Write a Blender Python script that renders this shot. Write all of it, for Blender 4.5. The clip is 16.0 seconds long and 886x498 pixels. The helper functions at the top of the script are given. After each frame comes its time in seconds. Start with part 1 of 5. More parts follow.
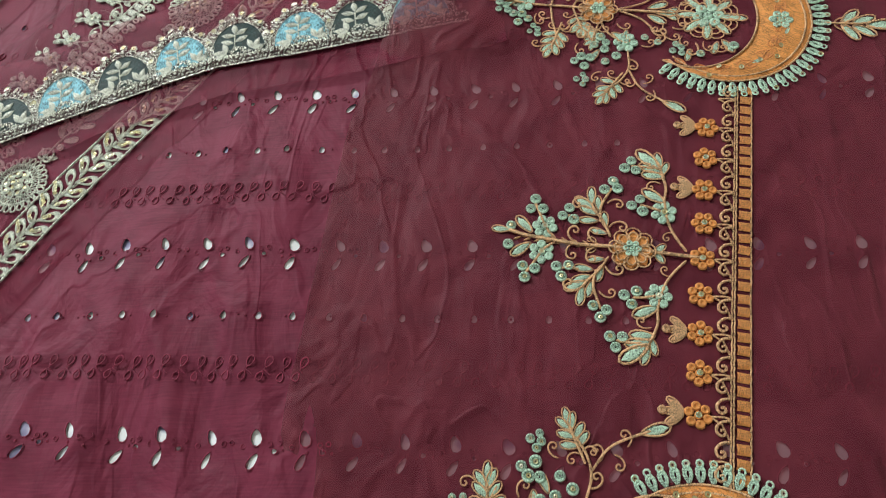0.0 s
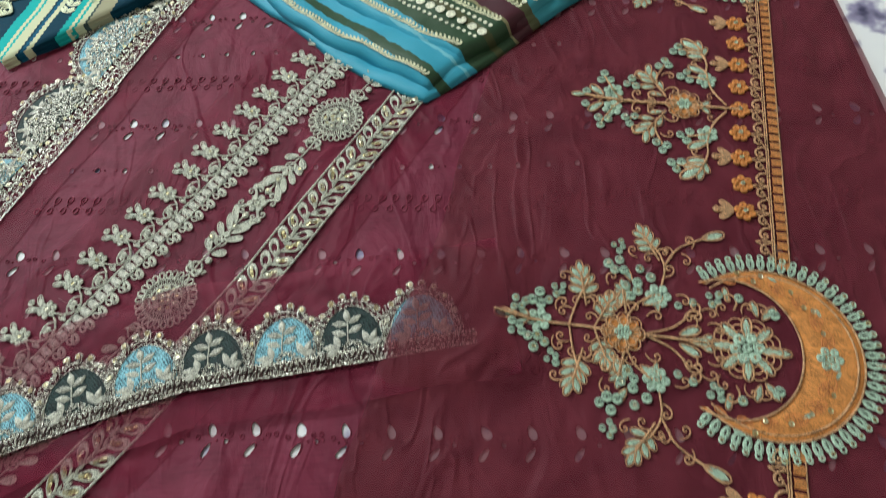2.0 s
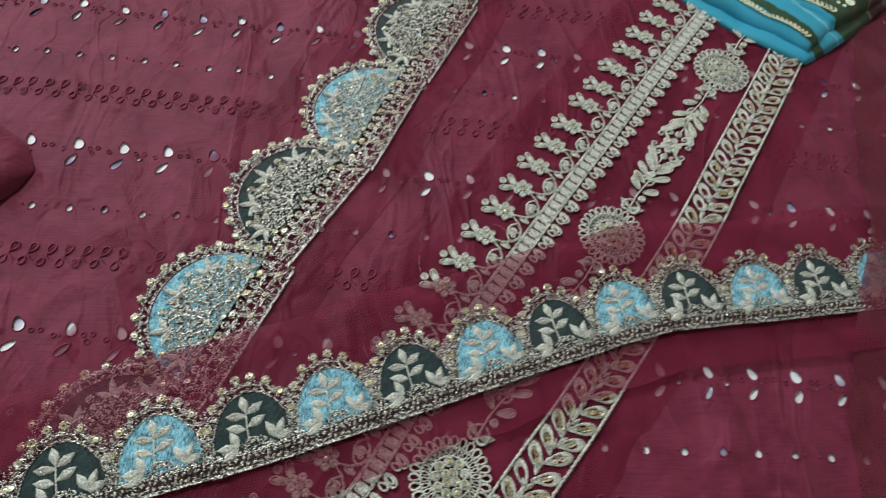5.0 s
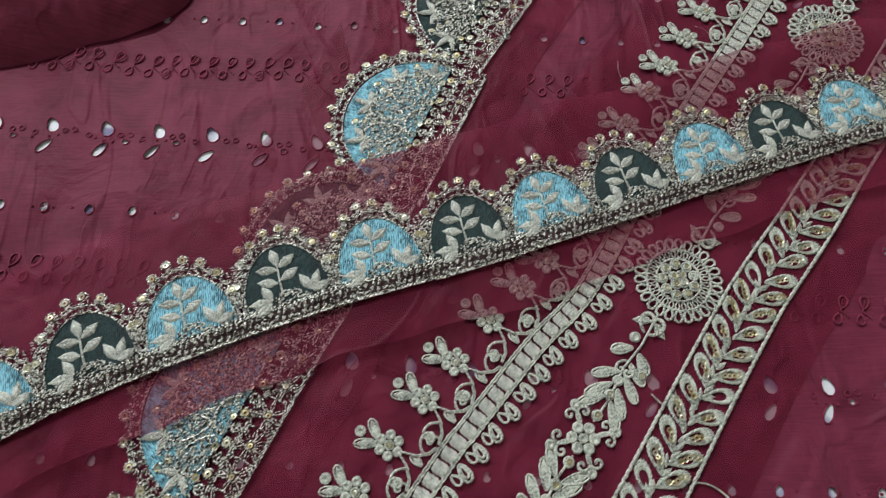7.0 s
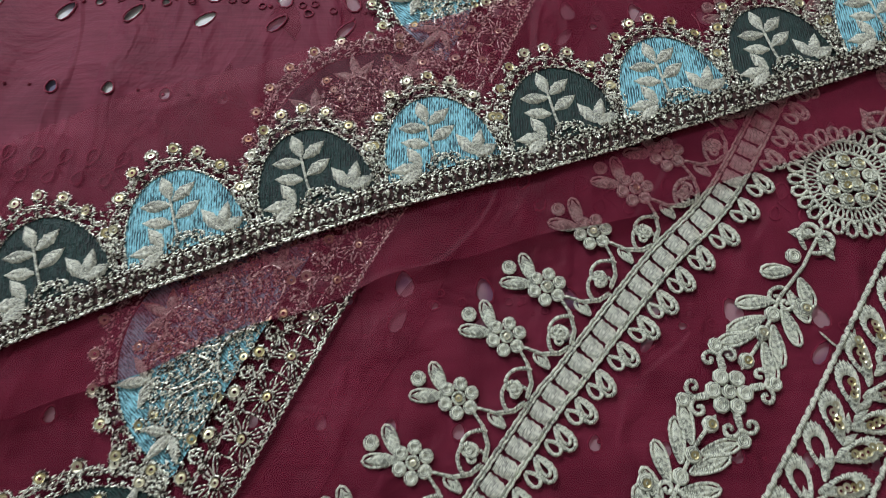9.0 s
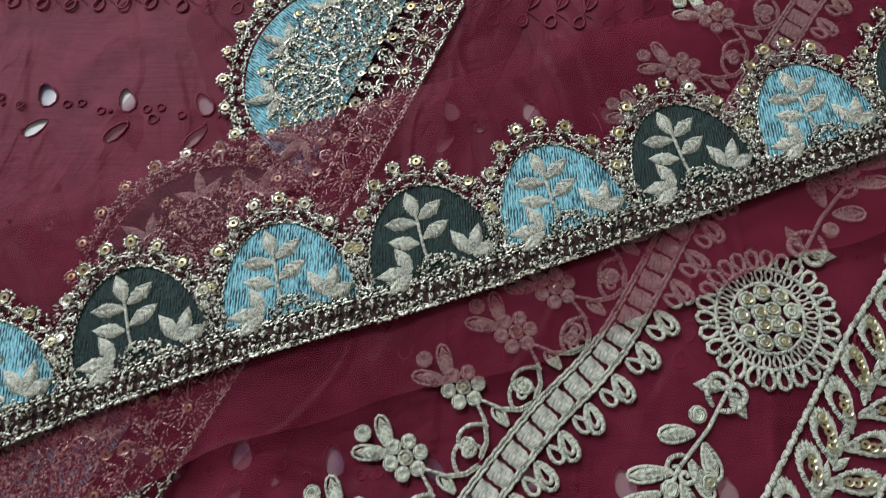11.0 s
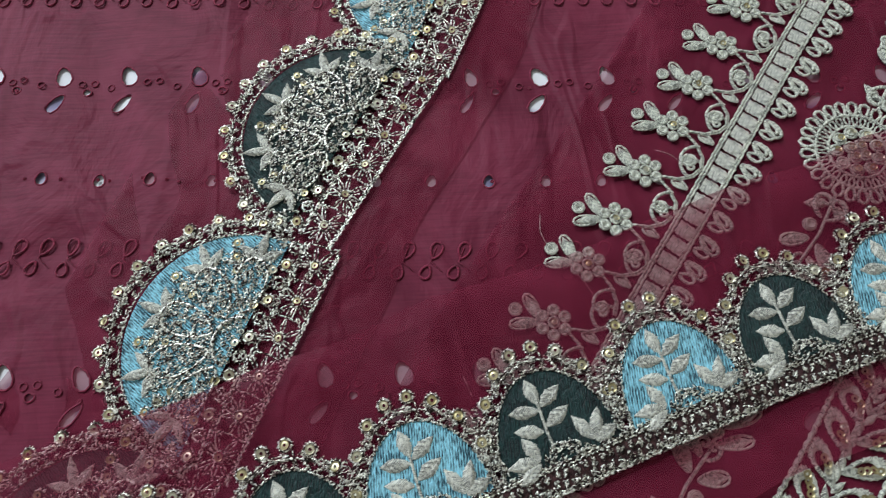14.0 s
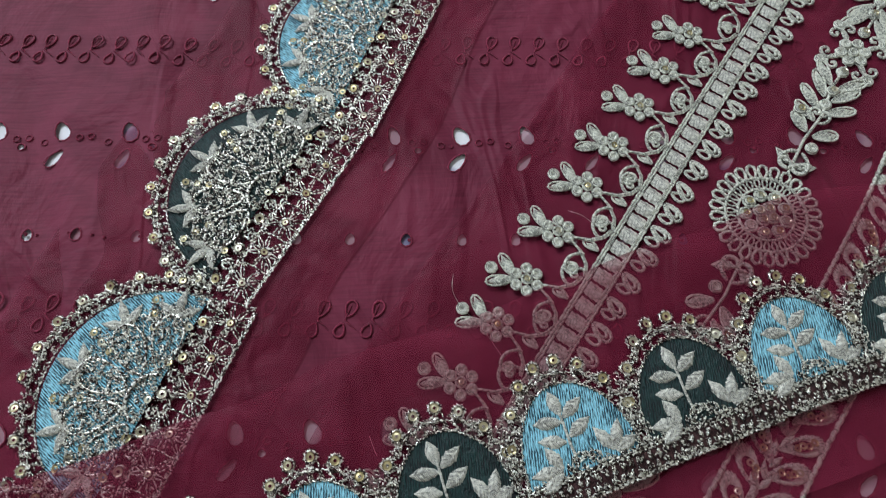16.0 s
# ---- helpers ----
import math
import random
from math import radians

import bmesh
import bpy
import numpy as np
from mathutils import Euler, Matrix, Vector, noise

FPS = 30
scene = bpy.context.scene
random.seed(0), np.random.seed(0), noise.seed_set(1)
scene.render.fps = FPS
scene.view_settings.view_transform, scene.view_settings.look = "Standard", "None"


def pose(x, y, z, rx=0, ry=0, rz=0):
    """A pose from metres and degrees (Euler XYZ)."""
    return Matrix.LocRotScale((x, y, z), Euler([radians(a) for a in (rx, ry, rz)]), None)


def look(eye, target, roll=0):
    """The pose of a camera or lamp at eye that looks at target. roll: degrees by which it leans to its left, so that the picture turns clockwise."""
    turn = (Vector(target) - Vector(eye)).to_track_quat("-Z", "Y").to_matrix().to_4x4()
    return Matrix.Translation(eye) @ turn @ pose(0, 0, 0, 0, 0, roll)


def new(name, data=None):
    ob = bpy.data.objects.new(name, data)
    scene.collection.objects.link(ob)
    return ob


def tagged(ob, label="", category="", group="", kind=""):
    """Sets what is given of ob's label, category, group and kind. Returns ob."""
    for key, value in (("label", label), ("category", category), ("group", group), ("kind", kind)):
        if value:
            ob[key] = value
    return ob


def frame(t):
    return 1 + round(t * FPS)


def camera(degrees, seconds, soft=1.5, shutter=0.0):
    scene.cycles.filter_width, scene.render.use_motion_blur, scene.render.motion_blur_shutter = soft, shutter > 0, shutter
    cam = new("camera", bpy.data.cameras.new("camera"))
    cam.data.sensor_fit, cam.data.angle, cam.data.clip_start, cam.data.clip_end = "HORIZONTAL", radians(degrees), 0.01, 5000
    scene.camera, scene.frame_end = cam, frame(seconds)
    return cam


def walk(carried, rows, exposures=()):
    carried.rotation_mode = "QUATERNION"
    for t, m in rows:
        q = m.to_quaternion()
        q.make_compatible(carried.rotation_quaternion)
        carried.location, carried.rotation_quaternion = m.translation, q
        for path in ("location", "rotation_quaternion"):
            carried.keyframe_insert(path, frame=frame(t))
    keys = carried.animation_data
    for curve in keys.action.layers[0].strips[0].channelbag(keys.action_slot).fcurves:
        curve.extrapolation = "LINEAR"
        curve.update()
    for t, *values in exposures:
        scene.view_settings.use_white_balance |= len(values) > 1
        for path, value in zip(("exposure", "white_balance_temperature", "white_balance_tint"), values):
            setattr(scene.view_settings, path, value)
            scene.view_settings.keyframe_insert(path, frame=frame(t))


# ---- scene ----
cam = camera(69.00, 16.0, soft=0.4, shutter=0.4)
PATH = [
    (0, (0.5033, -0.3093, 0.4113), (0.4585, -0.1073, -0.0439), -15.02),
    (0.5, (0.5087, -0.2778, 0.4159), (0.4670, -0.0762, -0.0397), -15.42),
    (1, (0.4996, -0.2163, 0.4333), (0.4616, -0.0053, -0.0184), -13.68),
    (1.5, (0.4958, -0.1570, 0.4340), (0.4627, 0.0623, -0.0142), -11.74),
    (2, (0.4934, -0.0943, 0.4427), (0.4663, 0.1486, 0.0066), -9.00),
    (2.5, (0.4638, -0.0586, 0.4473), (0.4443, 0.1969, 0.0179), -5.76),
    (3, (0.4448, -0.0507, 0.4584), (0.4280, 0.2183, 0.0372), -3.38),
    (3.5, (0.3811, -0.0797, 0.4731), (0.3635, 0.1939, 0.0550), -0.70),
    (4, (0.2597, -0.1088, 0.4678), (0.2622, 0.1524, 0.0415), 2.86),
    (4.5, (0.1459, -0.1135, 0.4345), (0.1786, 0.1290, -0.0015), 8.86),
    (5, (0.0794, -0.1060, 0.4043), (0.1277, 0.1260, -0.0360), 11.87),
    (5.2, (0.0596, -0.1054, 0.3887), (0.1107, 0.1211, -0.0541), 12.53),
    (7.3, (-0.0327, -0.1679, 0.3386), (-0.0181, 0.0114, -0.1279), 3.89),
    (7.5, (-0.0424, -0.1701, 0.3361), (-0.0253, 0.0116, -0.1294), 4.94),
    (8, (-0.0514, -0.1719, 0.3224), (-0.0374, 0.0106, -0.1428), 3.92),
    (8.2, (-0.0558, -0.1776, 0.2864), (-0.0428, -0.0035, -0.1821), 4.11),
    (10.3, (-0.0044, -0.1102, 0.2258), (-0.0136, 0.0482, -0.2484), -3.94),
    (10.5, (0.0009, -0.1065, 0.2250), (-0.0020, 0.0513, -0.2494), -1.61),
    (11, (0.0121, -0.0940, 0.2246), (0.0103, 0.0613, -0.2506), -1.54),
    (11.5, (0.0211, -0.0735, 0.2236), (0.0165, 0.0790, -0.2526), -3.01),
    (12, (0.0304, -0.0562, 0.2186), (0.0254, 0.0950, -0.2580), -3.08),
    (12.5, (0.0333, -0.0430, 0.2303), (0.0369, 0.1083, -0.2463), 0.25),
    (13, (0.0344, -0.0335, 0.2422), (0.0410, 0.1203, -0.2335), 0.99),
    (13.5, (0.0483, -0.0142, 0.2531), (0.0521, 0.1423, -0.2217), -1.63),
    (14, (0.0640, -0.0024, 0.2587), (0.0657, 0.1616, -0.2137), -2.61),
    (14.5, (0.0875, -0.0005, 0.2620), (0.0902, 0.1656, -0.2096), -1.24),
    (15, (0.1072, -0.0016, 0.2673), (0.1167, 0.1690, -0.2026), 0.38),
    (15.5, (0.1053, 0.0031, 0.2673), (0.1141, 0.1715, -0.2034), 0.44),
    (16, (0.1020, 0.0127, 0.2714), (0.1039, 0.1853, -0.1979), -2.02),
]
EXPOSURE = [(0, -0.06, 6350, 4), (1.5, -0.22, 6350, 6), (2.2, -0.45, 6350, 3), (3, -0.74, 6300, 0), (3.6, -0.64, 6350, 2), (5, -0.53, 6250, 9), (7.5, -0.61, 6150, 10), (11, -0.69, 6200, 9), (14.2, -0.62, 5950, 11), (16, -0.70, 5900, 13)]
walk(cam, [(t, look(eye, target, roll)) for t, eye, target, roll in PATH], EXPOSURE)

# ---- light: an upstairs bedroom by day, a window to one side and a ceiling lamp ----
world = bpy.data.worlds.new("world")
scene.world = world
world.use_nodes = True
wn = world.node_tree.nodes
sky = wn.new("ShaderNodeTexSky")
sky.sky_type, sky.sun_disc, sky.sun_elevation, sky.sun_rotation = "NISHITA", False, radians(40), radians(-60)
world.node_tree.links.new(sky.outputs[0], wn["Background"].inputs[0])
wn["Background"].inputs[1].default_value = 0.1


def area_lamp(name, m, sx, sy, watts, color):
    data = bpy.data.lights.new(name, "AREA")
    data.shape, data.size, data.size_y, data.energy, data.color = "RECTANGLE", sx, sy, watts, color
    ob = new(name, data)
    ob.matrix_world = m
    return ob


area_lamp("window_light", look((-1.85, 1.3, 1.2), (0.0, 0.1, 0.0)), 1.1, 1.0, 31, (0.84, 0.94, 1.0))
area_lamp("tube_light", look((-0.75, 1.55, 1.85), (0.2, 0.2, 0.0)), 0.9, 0.06, 60, (0.95, 1.0, 0.98))


# ---- materials ----
def material(name):
    m = bpy.data.materials.new(name)
    m.use_nodes = True
    nt = m.node_tree
    return m, nt, nt.nodes, nt.links, nt.nodes["Principled BSDF"]


def ramp(nodes, stops, kind="LINEAR"):
    n = nodes.new("ShaderNodeValToRGB")
    n.color_ramp.interpolation = kind
    while len(n.color_ramp.elements) < len(stops):
        n.color_ramp.elements.new(0.5)
    for e, (p, c) in zip(n.color_ramp.elements, stops):
        e.position, e.color = p, (*c, 1)
    return n


def tex(nodes, links, coord, kind, scale, detail=3.0):
    n = nodes.new(kind)
    n.inputs["Scale"].default_value = scale
    if "Detail" in n.inputs:
        n.inputs["Detail"].default_value = detail
    links.new(coord, n.inputs["Vector"])
    return n


def thread(name, color, metal=0.0, rough=0.6, freq=0.36, bump=0.8, vary=0.4, gap_shade=None, cut=0.70):
    """Stitched thread: uneven strands across the stitch coordinate (in millimetres). An optional dark colour paints
    shade into the gaps between strands.
    """
    m, nt, nodes, links, b = material(name)
    at = nodes.new("ShaderNodeAttribute")
    at.attribute_name = "st"
    geo = nodes.new("ShaderNodeTexCoord")
    wave = nodes.new("ShaderNodeTexWave")
    wave.inputs["Scale"].default_value, wave.inputs["Distortion"].default_value = freq, 3.0
    wave.inputs["Detail"].default_value, wave.inputs["Detail Scale"].default_value = 3, 1.6
    links.new(at.outputs["Vector"], wave.inputs["Vector"])
    along = nodes.new("ShaderNodeMapping")
    along.inputs["Scale"].default_value = (freq * 5, freq * 0.9, 1)
    links.new(at.outputs["Vector"], along.inputs[0])
    streak = tex(nodes, links, along.outputs[0], "ShaderNodeTexNoise", 1.0, 3)
    fuzz = tex(nodes, links, geo.outputs["Object"], "ShaderNodeTexNoise", 900, 4)
    tone = tex(nodes, links, geo.outputs["Object"], "ShaderNodeTexNoise", 130, 2)
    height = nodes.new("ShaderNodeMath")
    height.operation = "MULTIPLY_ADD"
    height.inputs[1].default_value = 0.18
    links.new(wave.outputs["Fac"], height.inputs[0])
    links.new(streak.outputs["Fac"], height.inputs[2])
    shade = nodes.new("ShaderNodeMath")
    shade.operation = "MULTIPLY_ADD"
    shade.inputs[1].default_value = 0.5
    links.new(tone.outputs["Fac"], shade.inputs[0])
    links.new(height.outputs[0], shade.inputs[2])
    # grooves darker, raised strands lighter: shade and highlight painted into the colour
    if gap_shade:
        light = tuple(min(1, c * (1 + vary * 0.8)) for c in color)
        r1 = ramp(nodes, [(cut, gap_shade), (cut + 0.16, color), (1.0, light)])
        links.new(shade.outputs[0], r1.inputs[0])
    else:
        strand = nodes.new("ShaderNodeMath")
        strand.operation = "MULTIPLY_ADD"
        strand.inputs[1].default_value = 0.8
        links.new(fuzz.outputs["Fac"], strand.inputs[0])
        links.new(shade.outputs[0], strand.inputs[2])
        level = nodes.new("ShaderNodeMath")
        level.inputs[1].default_value = -0.735
        links.new(strand.outputs[0], level.inputs[0])
        top = min(1 + 2 * vary, 0.88 / max(color))
        r1 = ramp(nodes, [(0.30, tuple(c * (1 - 0.8 * vary) for c in color)), (0.60, tuple(c * top for c in color))])
        links.new(level.outputs[0], r1.inputs[0])
    links.new(r1.outputs[0], b.inputs["Base Color"])
    b.inputs["Metallic"].default_value, b.inputs["Roughness"].default_value = metal, rough
    b.inputs["Specular IOR Level"].default_value = 0.35
    add = nodes.new("ShaderNodeMath")
    add.operation = "MULTIPLY_ADD"
    add.inputs[1].default_value = 0.6
    links.new(fuzz.outputs["Fac"], add.inputs[0])
    links.new(height.outputs[0], add.inputs[2])
    bp = nodes.new("ShaderNodeBump")
    bp.inputs["Strength"].default_value, bp.inputs["Distance"].default_value = bump, 0.0009 * min(1.0, 0.42 / freq)
    links.new(add.outputs[0], bp.inputs["Height"])
    links.new(bp.outputs[0], b.inputs["Normal"])
    return m


def cloth(name, c1, c2, rough=0.75, clear=0.0, tint=(1, 1, 1), stain=22, sheen=0.3):
    """Woven cloth; clear is the share of light that passes straight through an open weave."""
    m, nt, nodes, links, b = material(name)
    co = nodes.new("ShaderNodeTexCoord").outputs["Object"]
    n1 = tex(nodes, links, co, "ShaderNodeTexNoise", stain, 5)
    n1.inputs["Distortion"].default_value = 1.2
    n2 = tex(nodes, links, co, "ShaderNodeTexNoise", 900, 2)
    stretch = nodes.new("ShaderNodeMapping")
    stretch.inputs["Scale"].default_value = (60, 900, 1)
    links.new(co, stretch.inputs[0])
    slub = tex(nodes, links, stretch.outputs[0], "ShaderNodeTexNoise", 1.0, 2)
    mixer = nodes.new("ShaderNodeMath")
    mixer.operation = "MULTIPLY_ADD"
    mixer.inputs[1].default_value = 0.35
    links.new(slub.outputs["Fac"], mixer.inputs[0])
    part_ = nodes.new("ShaderNodeMath")
    part_.operation = "MULTIPLY"
    part_.inputs[1].default_value = 0.65
    links.new(n1.outputs["Fac"], part_.inputs[0])
    links.new(part_.outputs[0], mixer.inputs[2])
    r1 = ramp(nodes, [(0.38, c1), (0.60, c2)])
    links.new(mixer.outputs[0], r1.inputs[0])
    links.new(r1.outputs[0], b.inputs["Base Color"])
    b.inputs["Roughness"].default_value = rough
    b.inputs["Sheen Weight"].default_value = sheen
    b.inputs["Sheen Roughness"].default_value = 0.4
    b.inputs["Sheen Tint"].default_value = (1.0, 0.75, 0.8, 1)
    b.inputs["Specular IOR Level"].default_value = 0.15
    bp = nodes.new("ShaderNodeBump")
    bp.inputs["Strength"].default_value, bp.inputs["Distance"].default_value = 0.2, 0.0002
    links.new(n2.outputs["Fac"], bp.inputs["Height"])
    drape = nodes.new("ShaderNodeMapping")
    drape.inputs["Scale"].default_value = (1.0, 0.7, 1)
    drape.inputs["Rotation"].default_value = (0, 0, 0.15)
    links.new(co, drape.inputs[0])
    soft = tex(nodes, links, drape.outputs[0], "ShaderNodeTexNoise", 24, 6)
    soft.inputs["Distortion"].default_value = 0.6
    bp2 = nodes.new("ShaderNodeBump")
    bp2.inputs["Strength"].default_value, bp2.inputs["Distance"].default_value = 0.85, 0.007
    links.new(soft.outputs["Fac"], bp2.inputs["Height"])
    links.new(bp.outputs[0], bp2.inputs["Normal"])
    fold = nodes.new("ShaderNodeMapping")
    fold.inputs["Scale"].default_value = (1.3, 0.55, 1)
    fold.inputs["Rotation"].default_value = (0, 0, 0.5)
    links.new(co, fold.inputs[0])
    bend = tex(nodes, links, fold.outputs[0], "ShaderNodeTexNoise", 11, 2)
    bend.inputs["Distortion"].default_value = 1.6
    crease = ramp(nodes, [(0.40, (0, 0, 0)), (0.50, (1, 1, 1)), (0.54, (0.45, 0.45, 0.45)), (0.66, (0.1, 0.1, 0.1))], "EASE")
    links.new(bend.outputs["Fac"], crease.inputs[0])
    bp3 = nodes.new("ShaderNodeBump")
    bp3.inputs["Strength"].default_value, bp3.inputs["Distance"].default_value = 0.35, 0.003
    links.new(crease.outputs[0], bp3.inputs["Height"])
    links.new(bp2.outputs[0], bp3.inputs["Normal"])
    links.new(bp3.outputs[0], b.inputs["Normal"])
    if clear:
        tr = nodes.new("ShaderNodeBsdfTransparent")
        tr.inputs[0].default_value = (*tint, 1)
        mx = nodes.new("ShaderNodeMixShader")
        mx.inputs[0].default_value = 1 - clear
        links.new(tr.outputs[0], mx.inputs[1])
        links.new(b.outputs[0], mx.inputs[2])
        links.new(mx.outputs[0], nodes["Material Output"].inputs["Surface"])
    return m


MAROON = cloth("maroon_lawn", (0.114, 0.0130, 0.032), (0.174, 0.025, 0.053), rough=0.6, sheen=0.09)
ORGANZA = cloth("maroon_organza", (0.135, 0.009, 0.030), (0.215, 0.020, 0.053), rough=0.5, clear=0.56, tint=(0.98, 0.85, 0.88), sheen=0.08)
PANEL = cloth("maroon_panel", (0.118, 0.018, 0.031), (0.168, 0.030, 0.045), rough=0.55, clear=0.40, tint=(0.98, 0.85, 0.88), sheen=0.10)
MAROON_THREAD = thread("maroon_thread", (0.150, 0.014, 0.036), rough=0.6, freq=0.5)
SILVER = thread("pale_silver_thread", (0.45, 0.455, 0.39), metal=0.15, rough=0.42, freq=0.5, vary=0.85, bump=1.0)
IVORY = thread("ivory_thread", (0.68, 0.67, 0.59), metal=0.2, rough=0.40, freq=0.5, vary=0.9, bump=1.0)
BLUE = thread("sky_blue_satin", (0.23, 0.50, 0.60), rough=0.38, freq=0.19, vary=0.6, bump=1.0, gap_shade=(0.012, 0.05, 0.075), cut=0.70)
DARK = thread("bottle_green_satin", (0.006, 0.023, 0.022), rough=0.45, freq=0.19, vary=0.9, bump=1.0, gap_shade=(0.002, 0.004, 0.006), cut=0.66)
ORANGE = thread("orange_thread", (0.66, 0.265, 0.075), rough=0.5, freq=0.5, vary=0.6, bump=1.0)
COPPER = thread("copper_cord", (0.50, 0.295, 0.16), metal=0.2, rough=0.45, freq=0.55, vary=0.9, bump=1.0)
MINT = thread("mint_thread", (0.35, 0.47, 0.375), rough=0.5, freq=0.55, vary=0.9, bump=1.0)
TARNISH = thread("tarnished_net", (0.030, 0.012, 0.012), rough=0.6, freq=0.6, vary=0.9, bump=1.0)
CREAM = thread("cream_print", (0.58, 0.60, 0.43), rough=0.7, freq=0.3, vary=0.45, bump=0.3)


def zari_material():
    """Twisted foil thread: random bright colour cells paint glints, dark ones tarnish and gaps."""
    m, nt, nodes, links, b = material("tarnished_zari_glints")
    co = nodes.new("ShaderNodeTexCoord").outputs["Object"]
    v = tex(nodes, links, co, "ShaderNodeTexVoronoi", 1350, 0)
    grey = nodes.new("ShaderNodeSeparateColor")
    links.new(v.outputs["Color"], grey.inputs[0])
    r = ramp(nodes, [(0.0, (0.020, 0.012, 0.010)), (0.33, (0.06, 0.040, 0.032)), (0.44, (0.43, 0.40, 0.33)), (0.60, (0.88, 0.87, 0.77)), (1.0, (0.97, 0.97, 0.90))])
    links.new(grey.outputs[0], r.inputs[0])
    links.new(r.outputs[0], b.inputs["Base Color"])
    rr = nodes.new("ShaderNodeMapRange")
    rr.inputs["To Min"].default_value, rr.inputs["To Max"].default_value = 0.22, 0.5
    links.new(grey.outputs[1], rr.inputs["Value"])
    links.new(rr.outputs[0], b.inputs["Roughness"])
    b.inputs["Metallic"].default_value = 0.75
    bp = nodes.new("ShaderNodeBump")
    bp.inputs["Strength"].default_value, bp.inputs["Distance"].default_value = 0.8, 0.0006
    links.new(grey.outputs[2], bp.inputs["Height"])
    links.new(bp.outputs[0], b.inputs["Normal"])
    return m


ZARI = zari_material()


def sequin_material():
    m, nt, nodes, links, b = material("gold_sequin")
    info = nodes.new("ShaderNodeObjectInfo")
    r = ramp(nodes, [(0.0, (0.46, 0.39, 0.20)), (0.6, (0.53, 0.48, 0.31)), (1.0, (0.62, 0.60, 0.49))])
    links.new(info.outputs["Random"], r.inputs[0])
    links.new(r.outputs[0], b.inputs["Base Color"])
    b.inputs["Metallic"].default_value, b.inputs["Roughness"].default_value = 0.85, 0.36
    return m


SEQUIN = sequin_material()


def plain(name, color, rough=0.8, scale=20, vary=0.12):
    m, nt, nodes, links, b = material(name)
    co = nodes.new("ShaderNodeTexCoord").outputs["Object"]
    n = tex(nodes, links, co, "ShaderNodeTexNoise", scale, 4)
    r = ramp(nodes, [(0.3, tuple(c * (1 - vary) for c in color)), (0.7, tuple(min(1, c * (1 + vary)) for c in color))])
    links.new(n.outputs["Fac"], r.inputs[0])
    links.new(r.outputs[0], b.inputs["Base Color"])
    b.inputs["Roughness"].default_value = rough
    return m


def sheet_material():
    m, nt, nodes, links, b = material("printed_bed_sheet")
    co = nodes.new("ShaderNodeTexCoord").outputs["Object"]
    v = tex(nodes, links, co, "ShaderNodeTexNoise", 26, 3)
    r = ramp(nodes, [(0.30, (0.045, 0.04, 0.10)), (0.40, (0.30, 0.27, 0.42)), (0.47, (0.80, 0.80, 0.84)), (0.9, (0.86, 0.86, 0.86))])
    links.new(v.outputs["Fac"], r.inputs[0])
    links.new(r.outputs[0], b.inputs["Base Color"])
    b.inputs["Roughness"].default_value = 0.8
    return m


# ---- building tools ----
class Geo:
    """Points, faces and stitch coordinates (in millimetres) of one mesh."""

    def __init__(self):
        self.v, self.f, self.s = [], [], []

    def grid(self, rows, closed=False):
        """Rows of (point, stitch); neighbouring rows are joined by quads."""
        n, base = len(rows[0]), len(self.v)
        for row in rows:
            for p, s in row:
                self.v.append(p)
                self.s.append(s)
        for i in range(len(rows) - 1):
            for j in range(n if closed else n - 1):
                a, b = base + i * n + j, base + i * n + (j + 1) % n
                self.f.append((a, b, b + n, a + n))

    def mesh(self, name, mat, smooth=True):
        me = bpy.data.meshes.new(name)
        me.from_pydata(self.v, [], self.f)
        at = me.attributes.new("st", "FLOAT_VECTOR", "POINT")
        at.data.foreach_set("vector", [c for s in self.s for c in (*s, 0.0)])
        me.materials.append(mat)
        if smooth:
            me.polygons.foreach_set("use_smooth", [True] * len(me.polygons))
        me.update()
        return me


def part(name, me, parent, m=None, label=""):
    ob = new(name, me)
    ob.parent = parent
    if m is not None:
        ob.matrix_basis = m
    return tagged(ob, label)


def thing(name, label, category, at=(0, 0, 0), group="", kind=""):
    ob = new(name)
    ob.empty_display_size = 0.02
    ob.location = at
    return tagged(ob, label, category, group, kind)


rnd = random.Random(4)


